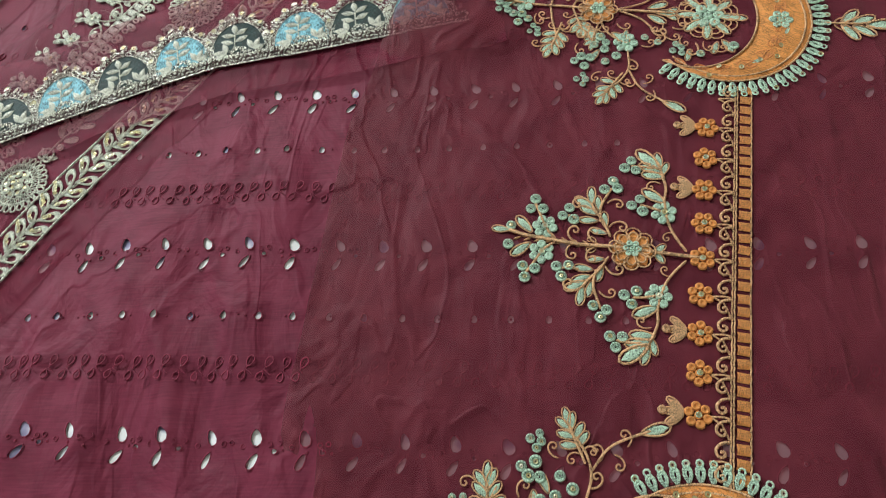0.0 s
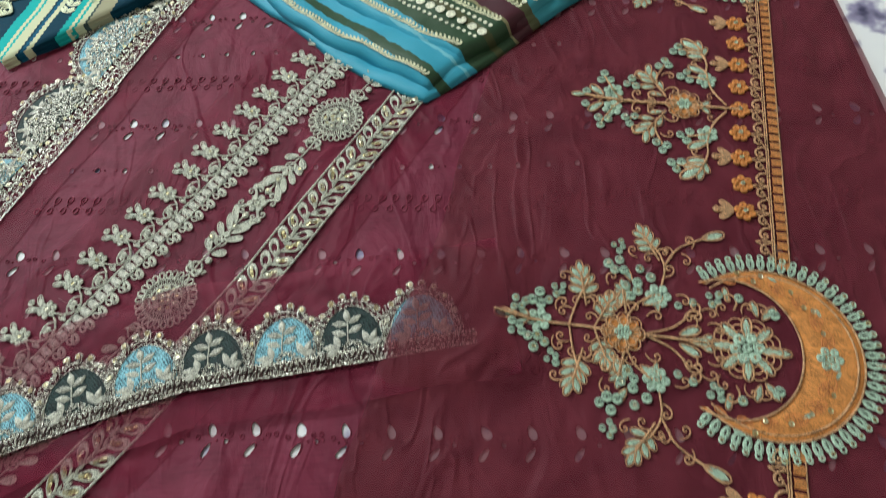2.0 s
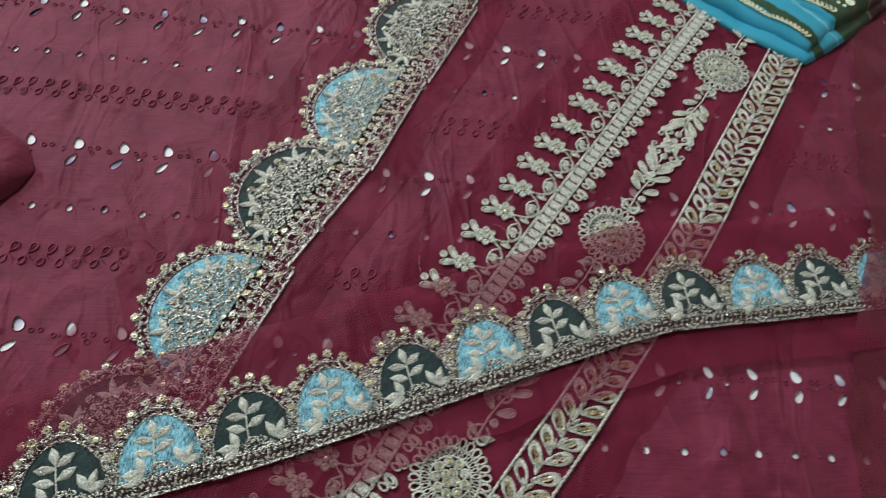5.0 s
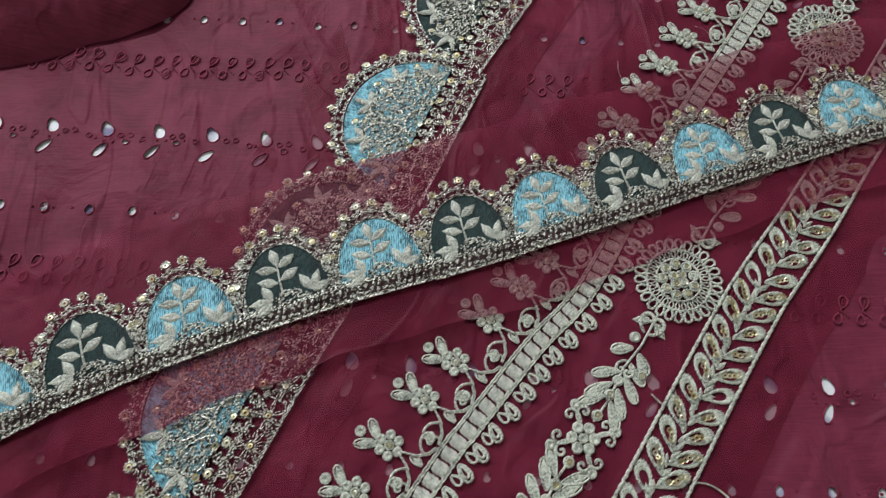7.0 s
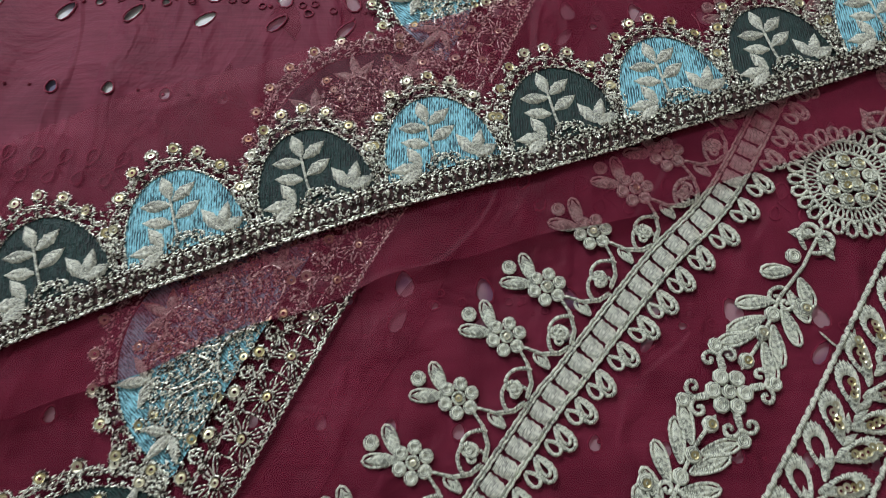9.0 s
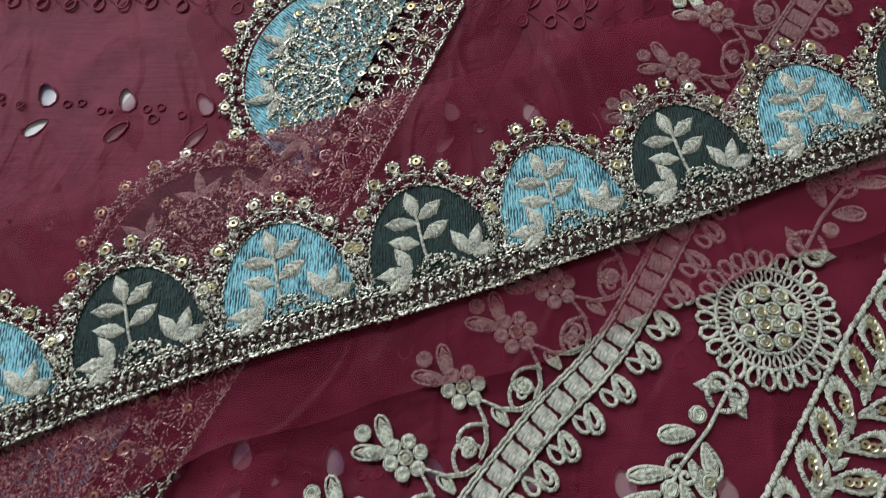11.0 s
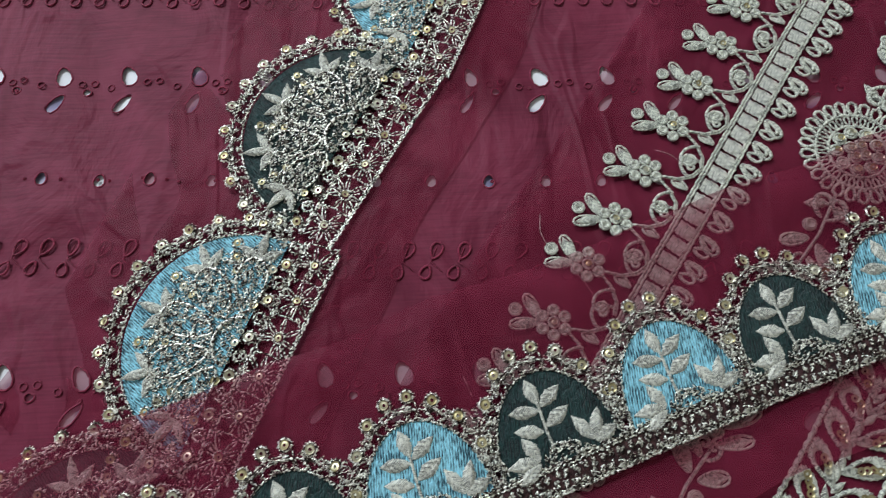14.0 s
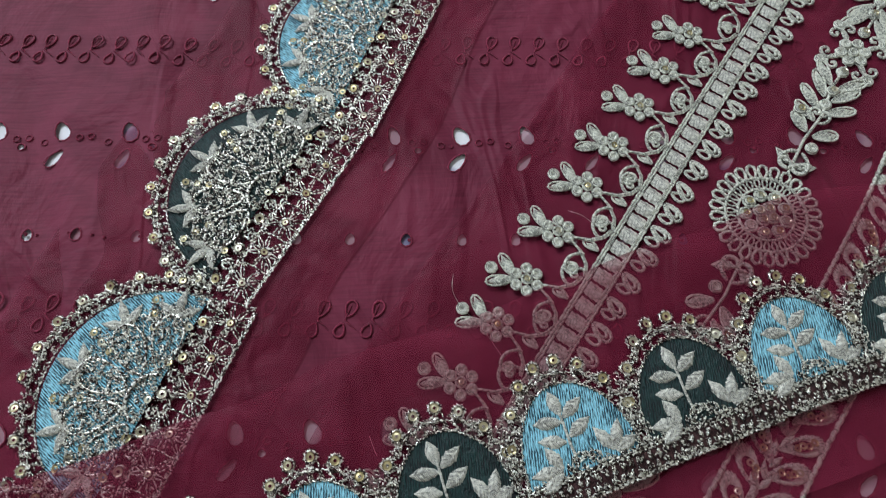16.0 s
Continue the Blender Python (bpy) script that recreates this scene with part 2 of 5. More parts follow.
def tube(g, pts, r, z=0.0, sides=5, flat=0.85, ends=True):
    """A cord along points (x, y) or (x, y, z)."""
    pts = [(p[0], p[1], p[2] if len(p) > 2 else 0.0) for p in pts]
    rough = r >= 0.0006
    if rough:
        # the strands of a cord bulge in turn
        fine = [pts[0]]
        for a, b in zip(pts, pts[1:]):
            m = max(1, int(math.hypot(b[0] - a[0], b[1] - a[1]) / 0.0009))
            fine += [tuple(a[i] + (b[i] - a[i]) * j / m for i in range(3)) for j in range(1, m + 1)]
        pts = fine
    rows, run = [], 0.0
    for i, p in enumerate(pts):
        a, b = pts[max(i - 1, 0)], pts[min(i + 1, len(pts) - 1)]
        dx, dy = b[0] - a[0], b[1] - a[1]
        l = math.hypot(dx, dy) or 1
        nx, ny = -dy / l, dx / l
        if i:
            run += math.hypot(p[0] - pts[i - 1][0], p[1] - pts[i - 1][1])
        k = 0.45 if ends and i in (0, len(pts) - 1) else 1.0
        if rough:
            k *= (1.05 if i % 2 else 0.95) * (1 + 0.10 * math.sin(i * 2.3 + p[0] * 900))
        row = []
        for j in range(sides):
            t = 2 * math.pi * j / sides
            o = math.cos(t) * r * k
            row.append(((p[0] + nx * o, p[1] + ny * o, z + p[2] + r * flat * (0.9 + math.sin(t) * k)), (run * 1000 + j * 0.35, j * 0.2)))
        rows.append(row)
    g.grid(rows, True)


def arc(cx, cy, r, a0, a1, n=8):
    return [(cx + r * math.cos(radians(a0 + (a1 - a0) * i / (n - 1))), cy + r * math.sin(radians(a0 + (a1 - a0) * i / (n - 1)))) for i in range(n)]


def curl(x, y, ang, size, hand=1, n=16):
    """A scroll that leaves (x, y) towards ang and rolls up on one side."""
    pts, a = [(x, y)], ang
    for i in range(n):
        a += hand * 450 / n * (0.3 + 1.4 * i / n)
        k = size * 3.3 / n * (1.45 - 0.9 * i / n)
        x, y = x + k * math.cos(radians(a)), y + k * math.sin(radians(a))
        pts.append((x, y))
    return pts


def ring(g, x, y, R, r, z=0.0, n=9, sides=4, sq=1.0, ang=0.0):
    c, s = math.cos(radians(ang)), math.sin(radians(ang))
    rows = []
    for i in range(n + 1):
        t = 2 * math.pi * i / n
        row = []
        for j in range(sides):
            u = 2 * math.pi * j / sides
            q = R + r * math.cos(u)
            px, py = q * math.cos(t), q * math.sin(t) * sq
            row.append(((x + px * c - py * s, y + px * s + py * c, z + r * (0.9 + math.sin(u))), (t * R * 1000 + j * 0.3, j * 0.3)))
        rows.append(row)
    g.grid(rows, True)


def button(g, x, y, R, h, z=0.0, n=9):
    """A small coil of thread with a dimple."""
    rows = []
    for q, k in ((1.0, 0.0), (0.92, 0.6), (0.68, 1.0), (0.42, 0.75), (0.2, 0.35), (0.02, 0.3)):
        rows.append([((x + R * q * math.cos(t), y + R * q * math.sin(t), z + h * k), (q * R * 1000 + t * 0.25, t * 0.2)) for t in (2 * math.pi * i / n for i in range(n))])
    g.grid(rows, True)


def leaf(g, x, y, ang, L, W, h, z=0.0, groove=0.6, n=0, rag=0.10):
    """A satin-stitch leaf with a midrib, from its foot towards ang; its strands stand up and fray at the edge."""
    c, s = math.cos(radians(ang)), math.sin(radians(ang))
    n = n or max(6, min(24, int(L / 0.00048)))
    rows = []
    for i in range(n + 1):
        t = i / n
        w = W * 0.98 * (math.sin(math.pi * min(1, t * 0.96 + 0.04)) ** 0.80) * (1.04 - 0.50 * t) * (1 + rnd.uniform(-rag, rag))
        up = (1.0 if i % 2 else 0.74) * rnd.uniform(0.85, 1.12)
        row = []
        for v in (-1, -0.62, -0.22, 0, 0.22, 0.62, 1):
            px, py = t * L + abs(v) * w * 0.25 * (1 - t), v * w * 0.62
            hz = h * (1 - abs(v) ** 2.2) * (1 - (groove if v == 0 else 0)) * (0.35 + 0.65 * math.sin(math.pi * min(1, t + 0.05))) * (up if 0 < abs(v) < 1 else 0.9)
            row.append(((x + px * c - py * s, y + px * s + py * c, z + max(hz, 0)), (px * 1000 + abs(py) * 900, v)))
        rows.append(row)
    g.grid(rows)


def drop(g, x, y, ang, L, W, r, z=0.0, n=12):
    """A teardrop loop of cord, its point at (x, y)."""
    c, s = math.cos(radians(ang)), math.sin(radians(ang))
    pts = []
    for i in range(n + 1):
        t = 2 * math.pi * i / n
        px, py = L * 0.5 * (1 - math.cos(t)), W * 0.5 * math.sin(t) * (0.35 + 0.65 * math.sin(t / 2) ** 1.2)
        pts.append((x + px * c - py * s, y + px * s + py * c))
    tube(g, pts, r, z, ends=False)


def flower(g, x, y, R, n, z=0.0, turn=0.0, h=0.0016):
    for i in range(n):
        a = 2 * math.pi * i / n + turn
        button(g, x + R * 0.66 * math.cos(a), y + R * 0.66 * math.sin(a), R * 0.37, h, z, 8)
    button(g, x, y, R * 0.32, h * 1.25, z, 8)


def sequin_mesh(R=0.0019):
    g = Geo()
    rows = []
    for q, k in ((1.0, 0.00035), (0.72, 0.0), (0.34, 0.0001), (0.34, -0.0001)):
        rows.append([((R * q * math.cos(t), R * q * math.sin(t), k), (0, 0)) for t in (2 * math.pi * i / 12 for i in range(12))])
    g.grid(rows, True)
    return g.mesh("sequin", SEQUIN, False)


SEQ = sequin_mesh()


def sequin(x, y, z, parent, scale=1.0):
    t = pose(x, y, z, rnd.gauss(0, 9), rnd.gauss(0, 9), rnd.uniform(0, 90)) @ Matrix.Diagonal((scale, scale, 1, 1))
    return part("sequin", SEQ, parent, t)


class Path:
    """A smooth line through points, with its places by arc length."""

    def __init__(self, pts, fine=24):
        p = [Vector((*q, 0)) for q in pts]
        p = [2 * p[0] - p[1]] + p + [2 * p[-1] - p[-2]]
        out = []
        for i in range(1, len(p) - 2):
            for k in range(fine):
                t = k / fine
                a, b, c, d = p[i - 1 : i + 3]
                out.append(0.5 * ((2 * b) + (c - a) * t + (2 * a - 5 * b + 4 * c - d) * t * t + (3 * b - a - 3 * c + d) * t**3))
        out.append(p[-2])
        self.p = out
        self.s = [0.0]
        for a, b in zip(out, out[1:]):
            self.s.append(self.s[-1] + (b - a).length)
        self.length = self.s[-1]

    def at(self, s, off=0.0):
        """Place and direction at arc length s, off metres to the left."""
        s = min(max(s, 0), self.length)
        i = min(max(int(np.searchsorted(self.s, s)) - 1, 0), len(self.p) - 2)
        k = (s - self.s[i]) / max(self.s[i + 1] - self.s[i], 1e-9)
        j0, j1 = max(i - 14, 0), min(i + 15, len(self.p) - 1)
        d = (self.p[j1] - self.p[j0]).normalized()
        q = self.p[i].lerp(self.p[i + 1], k) + off * Vector((-d.y, d.x, 0))
        return q.x, q.y, math.degrees(math.atan2(d.y, d.x))

    def nearest(self, x, y):
        q = Vector((x, y, 0))
        return self.s[min(range(len(self.p)), key=lambda i: (self.p[i] - q).length)]


def lie(x, y):
    """The height of the cloth's gentle folds."""
    w = 0.0011 * noise.noise((x * 11, y * 9, 0.3)) + 0.00035 * noise.noise((x * 31, y * 17, 4.1))
    c = abs(noise.noise((x * 7 + 2 * y, y * 6 - 3 * x, 7.7)))
    return w - 0.0010 * max(0.0, 1 - c / 0.07)


def pleats(x, y):
    """Sharper upright creases where the eyelet cloth lies bare."""
    bare = max(0.0, min(1.0, (0.40 - x) * 14)) * max(0.0, min(1.0, (x - 0.252 - 0.73 * y) * 16)) * max(0.0, min(1.0, (0.03 - y) * 16))
    left = max(0.0, min(1.0, (-0.06 + y * 0.5 - x) * 12)) * max(0.0, min(1.0, (y + 0.1) * 9))
    u = x * 0.97 + y * 0.16
    ridge = 1 - abs(noise.noise((u * 17, y * 4.0, 9.0))) * 3.2
    fine = 1 - abs(noise.noise((u * 34, y * 9.0, 2.0))) * 3.0
    return (bare + 0.4 * left) * (0.0056 * max(ridge, -0.6) + 0.0024 * max(fine, -0.5) + 0.0012 * noise.noise((x * 60, y * 22, 3.3)))


def ground(path, s, off, z):
    x, y, a = path.at(s, off)
    return x, y, z + lie(x, y), a


def laid(path, s, off, z, turn=0.0):
    x, y, h, a = ground(path, s, off, z)
    return pose(x, y, h, 0, 0, a + turn)


def strip(path, s0, s1, o0, o1, z, ns, no, wob=0.0):
    """A strip of cloth along a path between two offsets."""
    g = Geo()
    rows = []
    for i in range(ns + 1):
        s = s0 + (s1 - s0) * i / ns
        row = []
        for j in range(no + 1):
            o = o0 + (o1 - o0) * j / no
            if j in (0, no):
                o += wob * noise.noise((s * 22, j * 3.1, 1.7))
            x, y, a = path.at(s, o)
            up = 0.0006 * noise.noise((x * 45, y * 45, z * 900))
            row.append(((x, y, lie(x, y) + z + up), (s * 1000, o * 1000)))
        rows.append(row)
    g.grid(rows)
    return g


# ---- the room, closed round the bed ----
WALL = plain("wall_paint", (0.72, 0.69, 0.63), 0.9, 3)
FLOOR_M = plain("floor_tile", (0.42, 0.38, 0.34), 0.4, 6)


def box_mesh(name, x0, x1, y0, y1, z0, z1, mat, bevel=0.0):
    bm = bmesh.new()
    bmesh.ops.create_cube(bm, size=1)
    bmesh.ops.transform(bm, matrix=Matrix.Translation(((x0 + x1) / 2, (y0 + y1) / 2, (z0 + z1) / 2)) @ Matrix.Diagonal((x1 - x0, y1 - y0, z1 - z0, 1)), verts=bm.verts)
    if bevel:
        bmesh.ops.bevel(bm, geom=bm.edges[:], offset=bevel, segments=3, affect="EDGES")
    me = bpy.data.meshes.new(name)
    bm.to_mesh(me)
    bm.free()
    me.materials.append(mat)
    return me


def structure(name, label, category, *dims):
    return tagged(new(name, box_mesh(name, *dims)), label, category, kind="structure")


structure("floor", "pale stone tiled bedroom floor under the bed", "floor", -2.2, 2.6, -2.2, 2.6, -0.66, -0.56, FLOOR_M)
structure("ceiling", "plain off-white painted ceiling over the bed", "ceiling", -2.2, 2.6, -2.2, 2.6, 2.2, 2.3, WALL)
structure("wall_north", "plain off-white painted wall", "wall", -2.0, 2.4, 2.4, 2.6, -0.56, 2.2, WALL)
structure("wall_south", "plain off-white painted wall", "wall", -2.0, 2.4, -2.2, -2.0, -0.56, 2.2, WALL)
structure("wall_east", "plain off-white painted wall", "wall", 2.4, 2.6, -2.2, 2.6, -0.56, 2.2, WALL)
wall_west = thing("wall_west", "plain off-white painted wall with a window opening", "wall", kind="structure")
for dims in ((-2.2, -2.0, -2.2, 0.55, -0.56, 2.2), (-2.2, -2.0, 2.05, 2.6, -0.56, 2.2), (-2.2, -2.0, 0.55, 2.05, -0.56, 0.5), (-2.2, -2.0, 0.55, 2.05, 1.9, 2.2)):
    part("wall_panel", box_mesh("wall_panel", *dims, WALL), wall_west)

# ---- bed and printed sheet ----
SHEET_M = sheet_material()
bed = tagged(new("mattress", box_mesh("mattress", -1.0, 1.5, -1.2, 1.3, -0.56, -0.02, plain("mattress_cover", (0.6, 0.58, 0.56)), 0.04)), "pale bed mattress under the printed sheet", "mattress")


def flat_cloth(x0, x1, y0, y1, n, z, k=1.0):
    g = Geo()
    g.grid([[((x, y, z + k * (lie(x, y) + pleats(x, y))), (x * 1000, y * 1000)) for x in (x0 + (x1 - x0) * i / n for i in range(n + 1))] for y in (y0 + (y1 - y0) * j / n for j in range(n + 1))])
    return g


tagged(new("bed_sheet", flat_cloth(-0.98, 1.48, -1.18, 1.28, 300, -0.0014).mesh("bed_sheet", SHEET_M)), "white and lilac printed cotton sheet on the bed", "bed sheet")

# ---- eyelet cloth: rows of leaf-shaped holes, small holes and looped ladders ----
ROW, PAIR = 0.139, 0.0318
PHASE = {-2: 0.30, -1: -0.25, 1: 0.13, 2: 0.28}


def row_y(n, x):
    return 0.030 + ROW * n + 0.005 * max(0, -n) - 0.06 * x + 0.003 * noise.noise((x * 6, n * 2.2, 0))


def leaf_hole(x, y, ang, L, W):
    c, s = math.cos(radians(ang)), math.sin(radians(ang))
    out = []
    for i in range(10):
        t = 2 * math.pi * i / 10
        px, py = L / 2 * math.cos(t), W / 2 * math.sin(t) * (1 - 0.25 * math.cos(t))
        out.append((x + px * c - py * s, y + px * s + py * c))
    return out


HOLES = []
X0, X1, Y0, Y1 = -0.46, 0.84, -0.46, 0.78
for n in range(-3, 6):
    for k in range(-9, 31):
        x = -0.146 + PAIR * (k + PHASE.get(n, 0)) + rnd.gauss(0, 0.0006)
        y = row_y(n, x)
        if X0 + 0.02 < x < X1 - 0.02 and Y0 + 0.06 < y < Y1 - 0.03:
            w = 1 + 0.15 * rnd.uniform(-1, 1)
            HOLES.append(("pair", leaf_hole(x + 0.001, y + 0.0074, 108 + rnd.gauss(0, 6), 0.0112, 0.0072 * w), (x, y)))
            HOLES.append(("pair", leaf_hole(x - 0.0012, y - 0.0068, 52 + rnd.gauss(0, 6), 0.0118, 0.0054 * w), (x, y)))
            if (k + n) % 3:
                HOLES.append(("dot", leaf_hole(x + 0.0125, y - 0.0012, 0, 0.0042, 0.0038), (x, y)))
        x2 = -0.16 + 0.0247 * (k + (0.5 if k > 8 and n == 0 else 0)) + rnd.gauss(0, 0.0006)
        y2 = row_y(n, x2) - 0.046
        if X0 + 0.02 < x2 < X1 - 0.02 and Y0 + 0.02 < y2 < Y1 - 0.03:
            HOLES.append(("small", leaf_hole(x2, y2, 80, 0.0066, 0.0052), (x2, y2)))


def eyelet_cloth():
    """One sheet with every eyelet cut through it."""
    verts, edges, centres = [], [], []
    for kind, loop, c in HOLES:
        b = len(verts)
        verts += [Vector(p) for p in loop]
        edges += [(b + i, b + (i + 1) % len(loop)) for i in range(len(loop))]
        mx, my = sum(p[0] for p in loop) / len(loop), sum(p[1] for p in loop) / len(loop)
        centres.append((mx, my, max(math.hypot(p[0] - mx, p[1] - my) for p in loop), loop))
    cells = {}
    for q in centres:
        cells.setdefault((int(q[0] // 0.03), int(q[1] // 0.03)), []).append(q)

    def near(x, y):
        i, j = int(x // 0.03), int(y // 0.03)
        return [q for a in (-1, 0, 1) for b in (-1, 0, 1) for q in cells.get((i + a, j + b), ())]

    step = 0.0075
    nx, ny = int((X1 - X0) / step), int((Y1 - Y0) / step)
    for i in range(nx + 1):
        for j in range(ny + 1):
            x, y = X0 + (X1 - X0) * i / nx, Y0 + (Y1 - Y0) * j / ny
            if all(math.hypot(x - q[0], y - q[1]) > q[2] + 0.0015 for q in near(x, y)):
                verts.append(Vector((x, y)))
    from mathutils.geometry import delaunay_2d_cdt
    vs, es, fs, *_ = delaunay_2d_cdt(verts, edges, [], 0, 1e-6)

    def inside(x, y, loop):
        odd = False
        for (ax, ay), (bx, by) in zip(loop, loop[1:] + loop[:1]):
            if (ay > y) != (by > y) and x < (bx - ax) * (y - ay) / (by - ay) + ax:
                odd = not odd
        return odd

    keep = []
    for f in fs:
        x, y = sum(vs[i].x for i in f) / len(f), sum(vs[i].y for i in f) / len(f)
        if not any(inside(x, y, q[3]) for q in near(x, y)):
            keep.append(f)
    g = Geo()
    g.v = [(v.x, v.y, lie(v.x, v.y) + pleats(v.x, v.y)) for v in vs]
    g.s = [(v.x * 1000, v.y * 1000) for v in vs]
    g.f = [tuple(f) for f in keep]
    return g.mesh("cloth", MAROON)


eyelets = thing("eyelet_fabric", "maroon lawn fabric with cutwork eyelet rows, spread on the bed", "fabric")
part("cloth", eyelet_cloth(), eyelets)


def rim_mesh(loop, x, y):
    g = Geo()
    tube(g, [(a - x, b - y) for a, b in loop + loop[:1]], 0.0005, -0.0003, sides=5, ends=False)
    return g.mesh("eyelet_rim", MAROON_THREAD)


def shown(x, y):
    return -0.32 < x < 0.80 and -0.32 < y < 0.46


for kind, loop, c in HOLES:
    mx, my = sum(p[0] for p in loop) / len(loop), sum(p[1] for p in loop) / len(loop)
    if shown(mx, my):
        part("eyelet_rim", rim_mesh(loop, mx, my), eyelets, pose(mx, my, lie(mx, my) + pleats(mx, my)))

# stitched vines along the holes, one per row, and the looped ladders
for n in range(-2, 4):
    g = Geo()
    for k in range(0, 205):
        x = -0.32 + k * 0.0053
        y = row_y(n, x)
        for xx, yy, rr in ((x, y + rnd.gauss(0, 0.0012), 0.0011), (x, y - 0.046 + rnd.gauss(0, 0.0005), 0.0009)):
            if rnd.random() < 0.35:
                button(g, xx, yy, rr, 0.0008, lie(xx, yy) + pleats(xx, yy), 6)
    for k in range(0, 34):
        x = -0.146 + PAIR * (k - 5 + PHASE.get(n, 0))
        y = row_y(n, x)
        for dx, dy in ((0.010, 0.003), (0.0155, 0.0035), (-0.008, 0.0025)):
            ring(g, x + dx, y + dy, 0.0016, 0.0004, lie(x + dx, y) + pleats(x + dx, y + dy), 8)
    part("stitched_vine", g.mesh("stitched_vine", MAROON_THREAD), eyelets)
    g = Geo()
    for k in range(96):
        x = -0.33 + 0.0118 * k
        y = row_y(n, x) - 0.083
        z = max(lie(x + i, y + j) + pleats(x + i, y + j) for i, j in ((0, 0), (0.004, 0.006), (-0.003, -0.006), (0.005, -0.005), (-0.001, 0.007)))
        a = rnd.gauss(0, 5)
        drop(g, x + 0.001, y + 0.001, 66 + a, 0.0076, 0.0062, 0.00058, z - 0.0001, 12)
        drop(g, x - 0.001, y - 0.002, 246 + a, 0.0062, 0.0056, 0.00058, z - 0.0001, 12)
        tube(g, [(x + 0.003, y + 0.0062), (x, y - 0.0005), (x + 0.0045, y - 0.0048)], 0.0005, z - 0.0001, 4)
    part("looped_ladder", g.mesh("looped_ladder", MAROON_THREAD), eyelets)

# ---- paths of the trims ----
LACE_A = Path([(-0.36, -0.20), (-0.30, -0.167), (-0.244, -0.138), (-0.207, -0.118), (-0.161, -0.098), (-0.109, -0.078), (-0.055, -0.0595), (0.0, -0.0445), (0.05, -0.0285), (0.107, -0.0095), (0.181, 0.0155), (0.261, 0.041), (0.303, 0.0485), (0.35, 0.054), (0.43, 0.064), (0.497, 0.072), (0.516, 0.074)])
LACE_B = Path([(-0.172, -0.30), (-0.13, -0.205), (-0.109, -0.159), (-0.086, -0.115), (-0.070, -0.090), (-0.055, -0.058), (-0.013, 0.013), (0.014, 0.071), (0.034, 0.114), (0.075, 0.176), (0.109, 0.252), (0.147, 0.320), (0.184, 0.412), (0.226, 0.490), (0.25, 0.56)])
RIBBON = Path([(-0.125, -0.30), (-0.014, -0.150), (0.004, -0.128), (0.041, -0.085), (0.063, -0.064), (0.080, -0.042), (0.128, 0.034), (0.189, 0.118), (0.228, 0.171), (0.273, 0.230), (0.314, 0.285), (0.358, 0.342), (0.42, 0.42), (0.50, 0.52)])
BAND = Path([(0.0, -0.29), (0.087, -0.170), (0.160, -0.068), (0.214, -0.003), (0.304, 0.112), (0.361, 0.196), (0.424, 0.289), (0.47, 0.36), (0.55, 0.48)])

Z_LOW, Z_STRIP, Z_TOP = 0.0012, 0.0020, 0.0080

# ---- wide scalloped lace ----
PB = 0.0985


def scallop_patch(cx, cy, rx, ry, h, mat, name="satin_patch", tilt=0.5, power=1.0):
    g = Geo()
    rows = []
    for q in (1.0, 0.9, 0.7, 0.45, 0.2, 0.02):
        row = []
        for i in range(25):
            t = math.pi * i / 24
            x, y = rx * q * math.cos(t), ry * q * math.sin(t) ** power
            row.append(((cx + x, cy + y, h * (1 - q**4) + 0.0003), ((x - y * tilt * 0.6) * 1600, (y + x * tilt * 0.6) * 1900)))
        rows.append(row)
    g.grid(rows)
    return g.mesh(name, mat)


def stitch(g, x, y, z, a, l, r=0.0004):
    """One short stitch, humped in the middle."""
    c, s = l * math.cos(a), l * math.sin(a)
    tube(g, [(x - c, y - s, z - 0.0003), (x, y, z), (x + c, y + s, z - 0.0003)], r, 0, 4)


def zari_arch(cx, cy, rx, ry, width, seed):
    """A crust of short metal stitches round a scallop, with a row of small gaps next to the satin."""
    r = random.Random(seed)
    g = Geo()
    run = math.pi * (rx + ry) / 2
    n = int(run / 0.0046)
    gaps = [(cx + (rx + 0.34 * width) * math.cos(math.pi * (i + 0.5) / n), cy + (ry + 0.34 * width) * math.sin(math.pi * (i + 0.5) / n)) for i in range(n)]
    for i in range(int(run * width / 0.85e-6)):
        t, w = math.pi * r.random(), width * r.uniform(0.04, 1.0)
        x, y = cx + (rx + w) * math.cos(t), cy + (ry + w) * math.sin(t)
        if min(math.hypot(x - p, y - q) for p, q in gaps) > 0.0016:
            stitch(g, x, y, r.uniform(0.0002, 0.0013), t + math.pi / 2 + r.gauss(0, 0.75), r.uniform(0.0007, 0.0014))
    for w in (0.0, 0.66):
        pts = []
        m = int(run / 0.0011)
        for i in range(m):
            t = math.pi * i / (m - 1)
            q = width * w + 0.0003 * (1 if i % 2 else -1)
            pts.append((cx + (rx + q) * math.cos(t), cy + (ry + q) * math.sin(t), r.uniform(0, 0.0004)))
        tube(g, pts, 0.00038, 0.0003, 4)
    return g


def sequin_seat(g, x, y, r, R=0.0024):
    """The ring of stitches that holds a sequin."""
    ring(g, x, y, R, 0.00055, 0.0003, 10)
    for i in range(11):
        a = 2 * math.pi * (i + r.random() * 0.5) / 11
        stitch(g, x + R * 1.12 * math.cos(a), y + R * 1.12 * math.sin(a), 0.0008, a + r.gauss(0, 0.3), 0.0007, 0.00036)


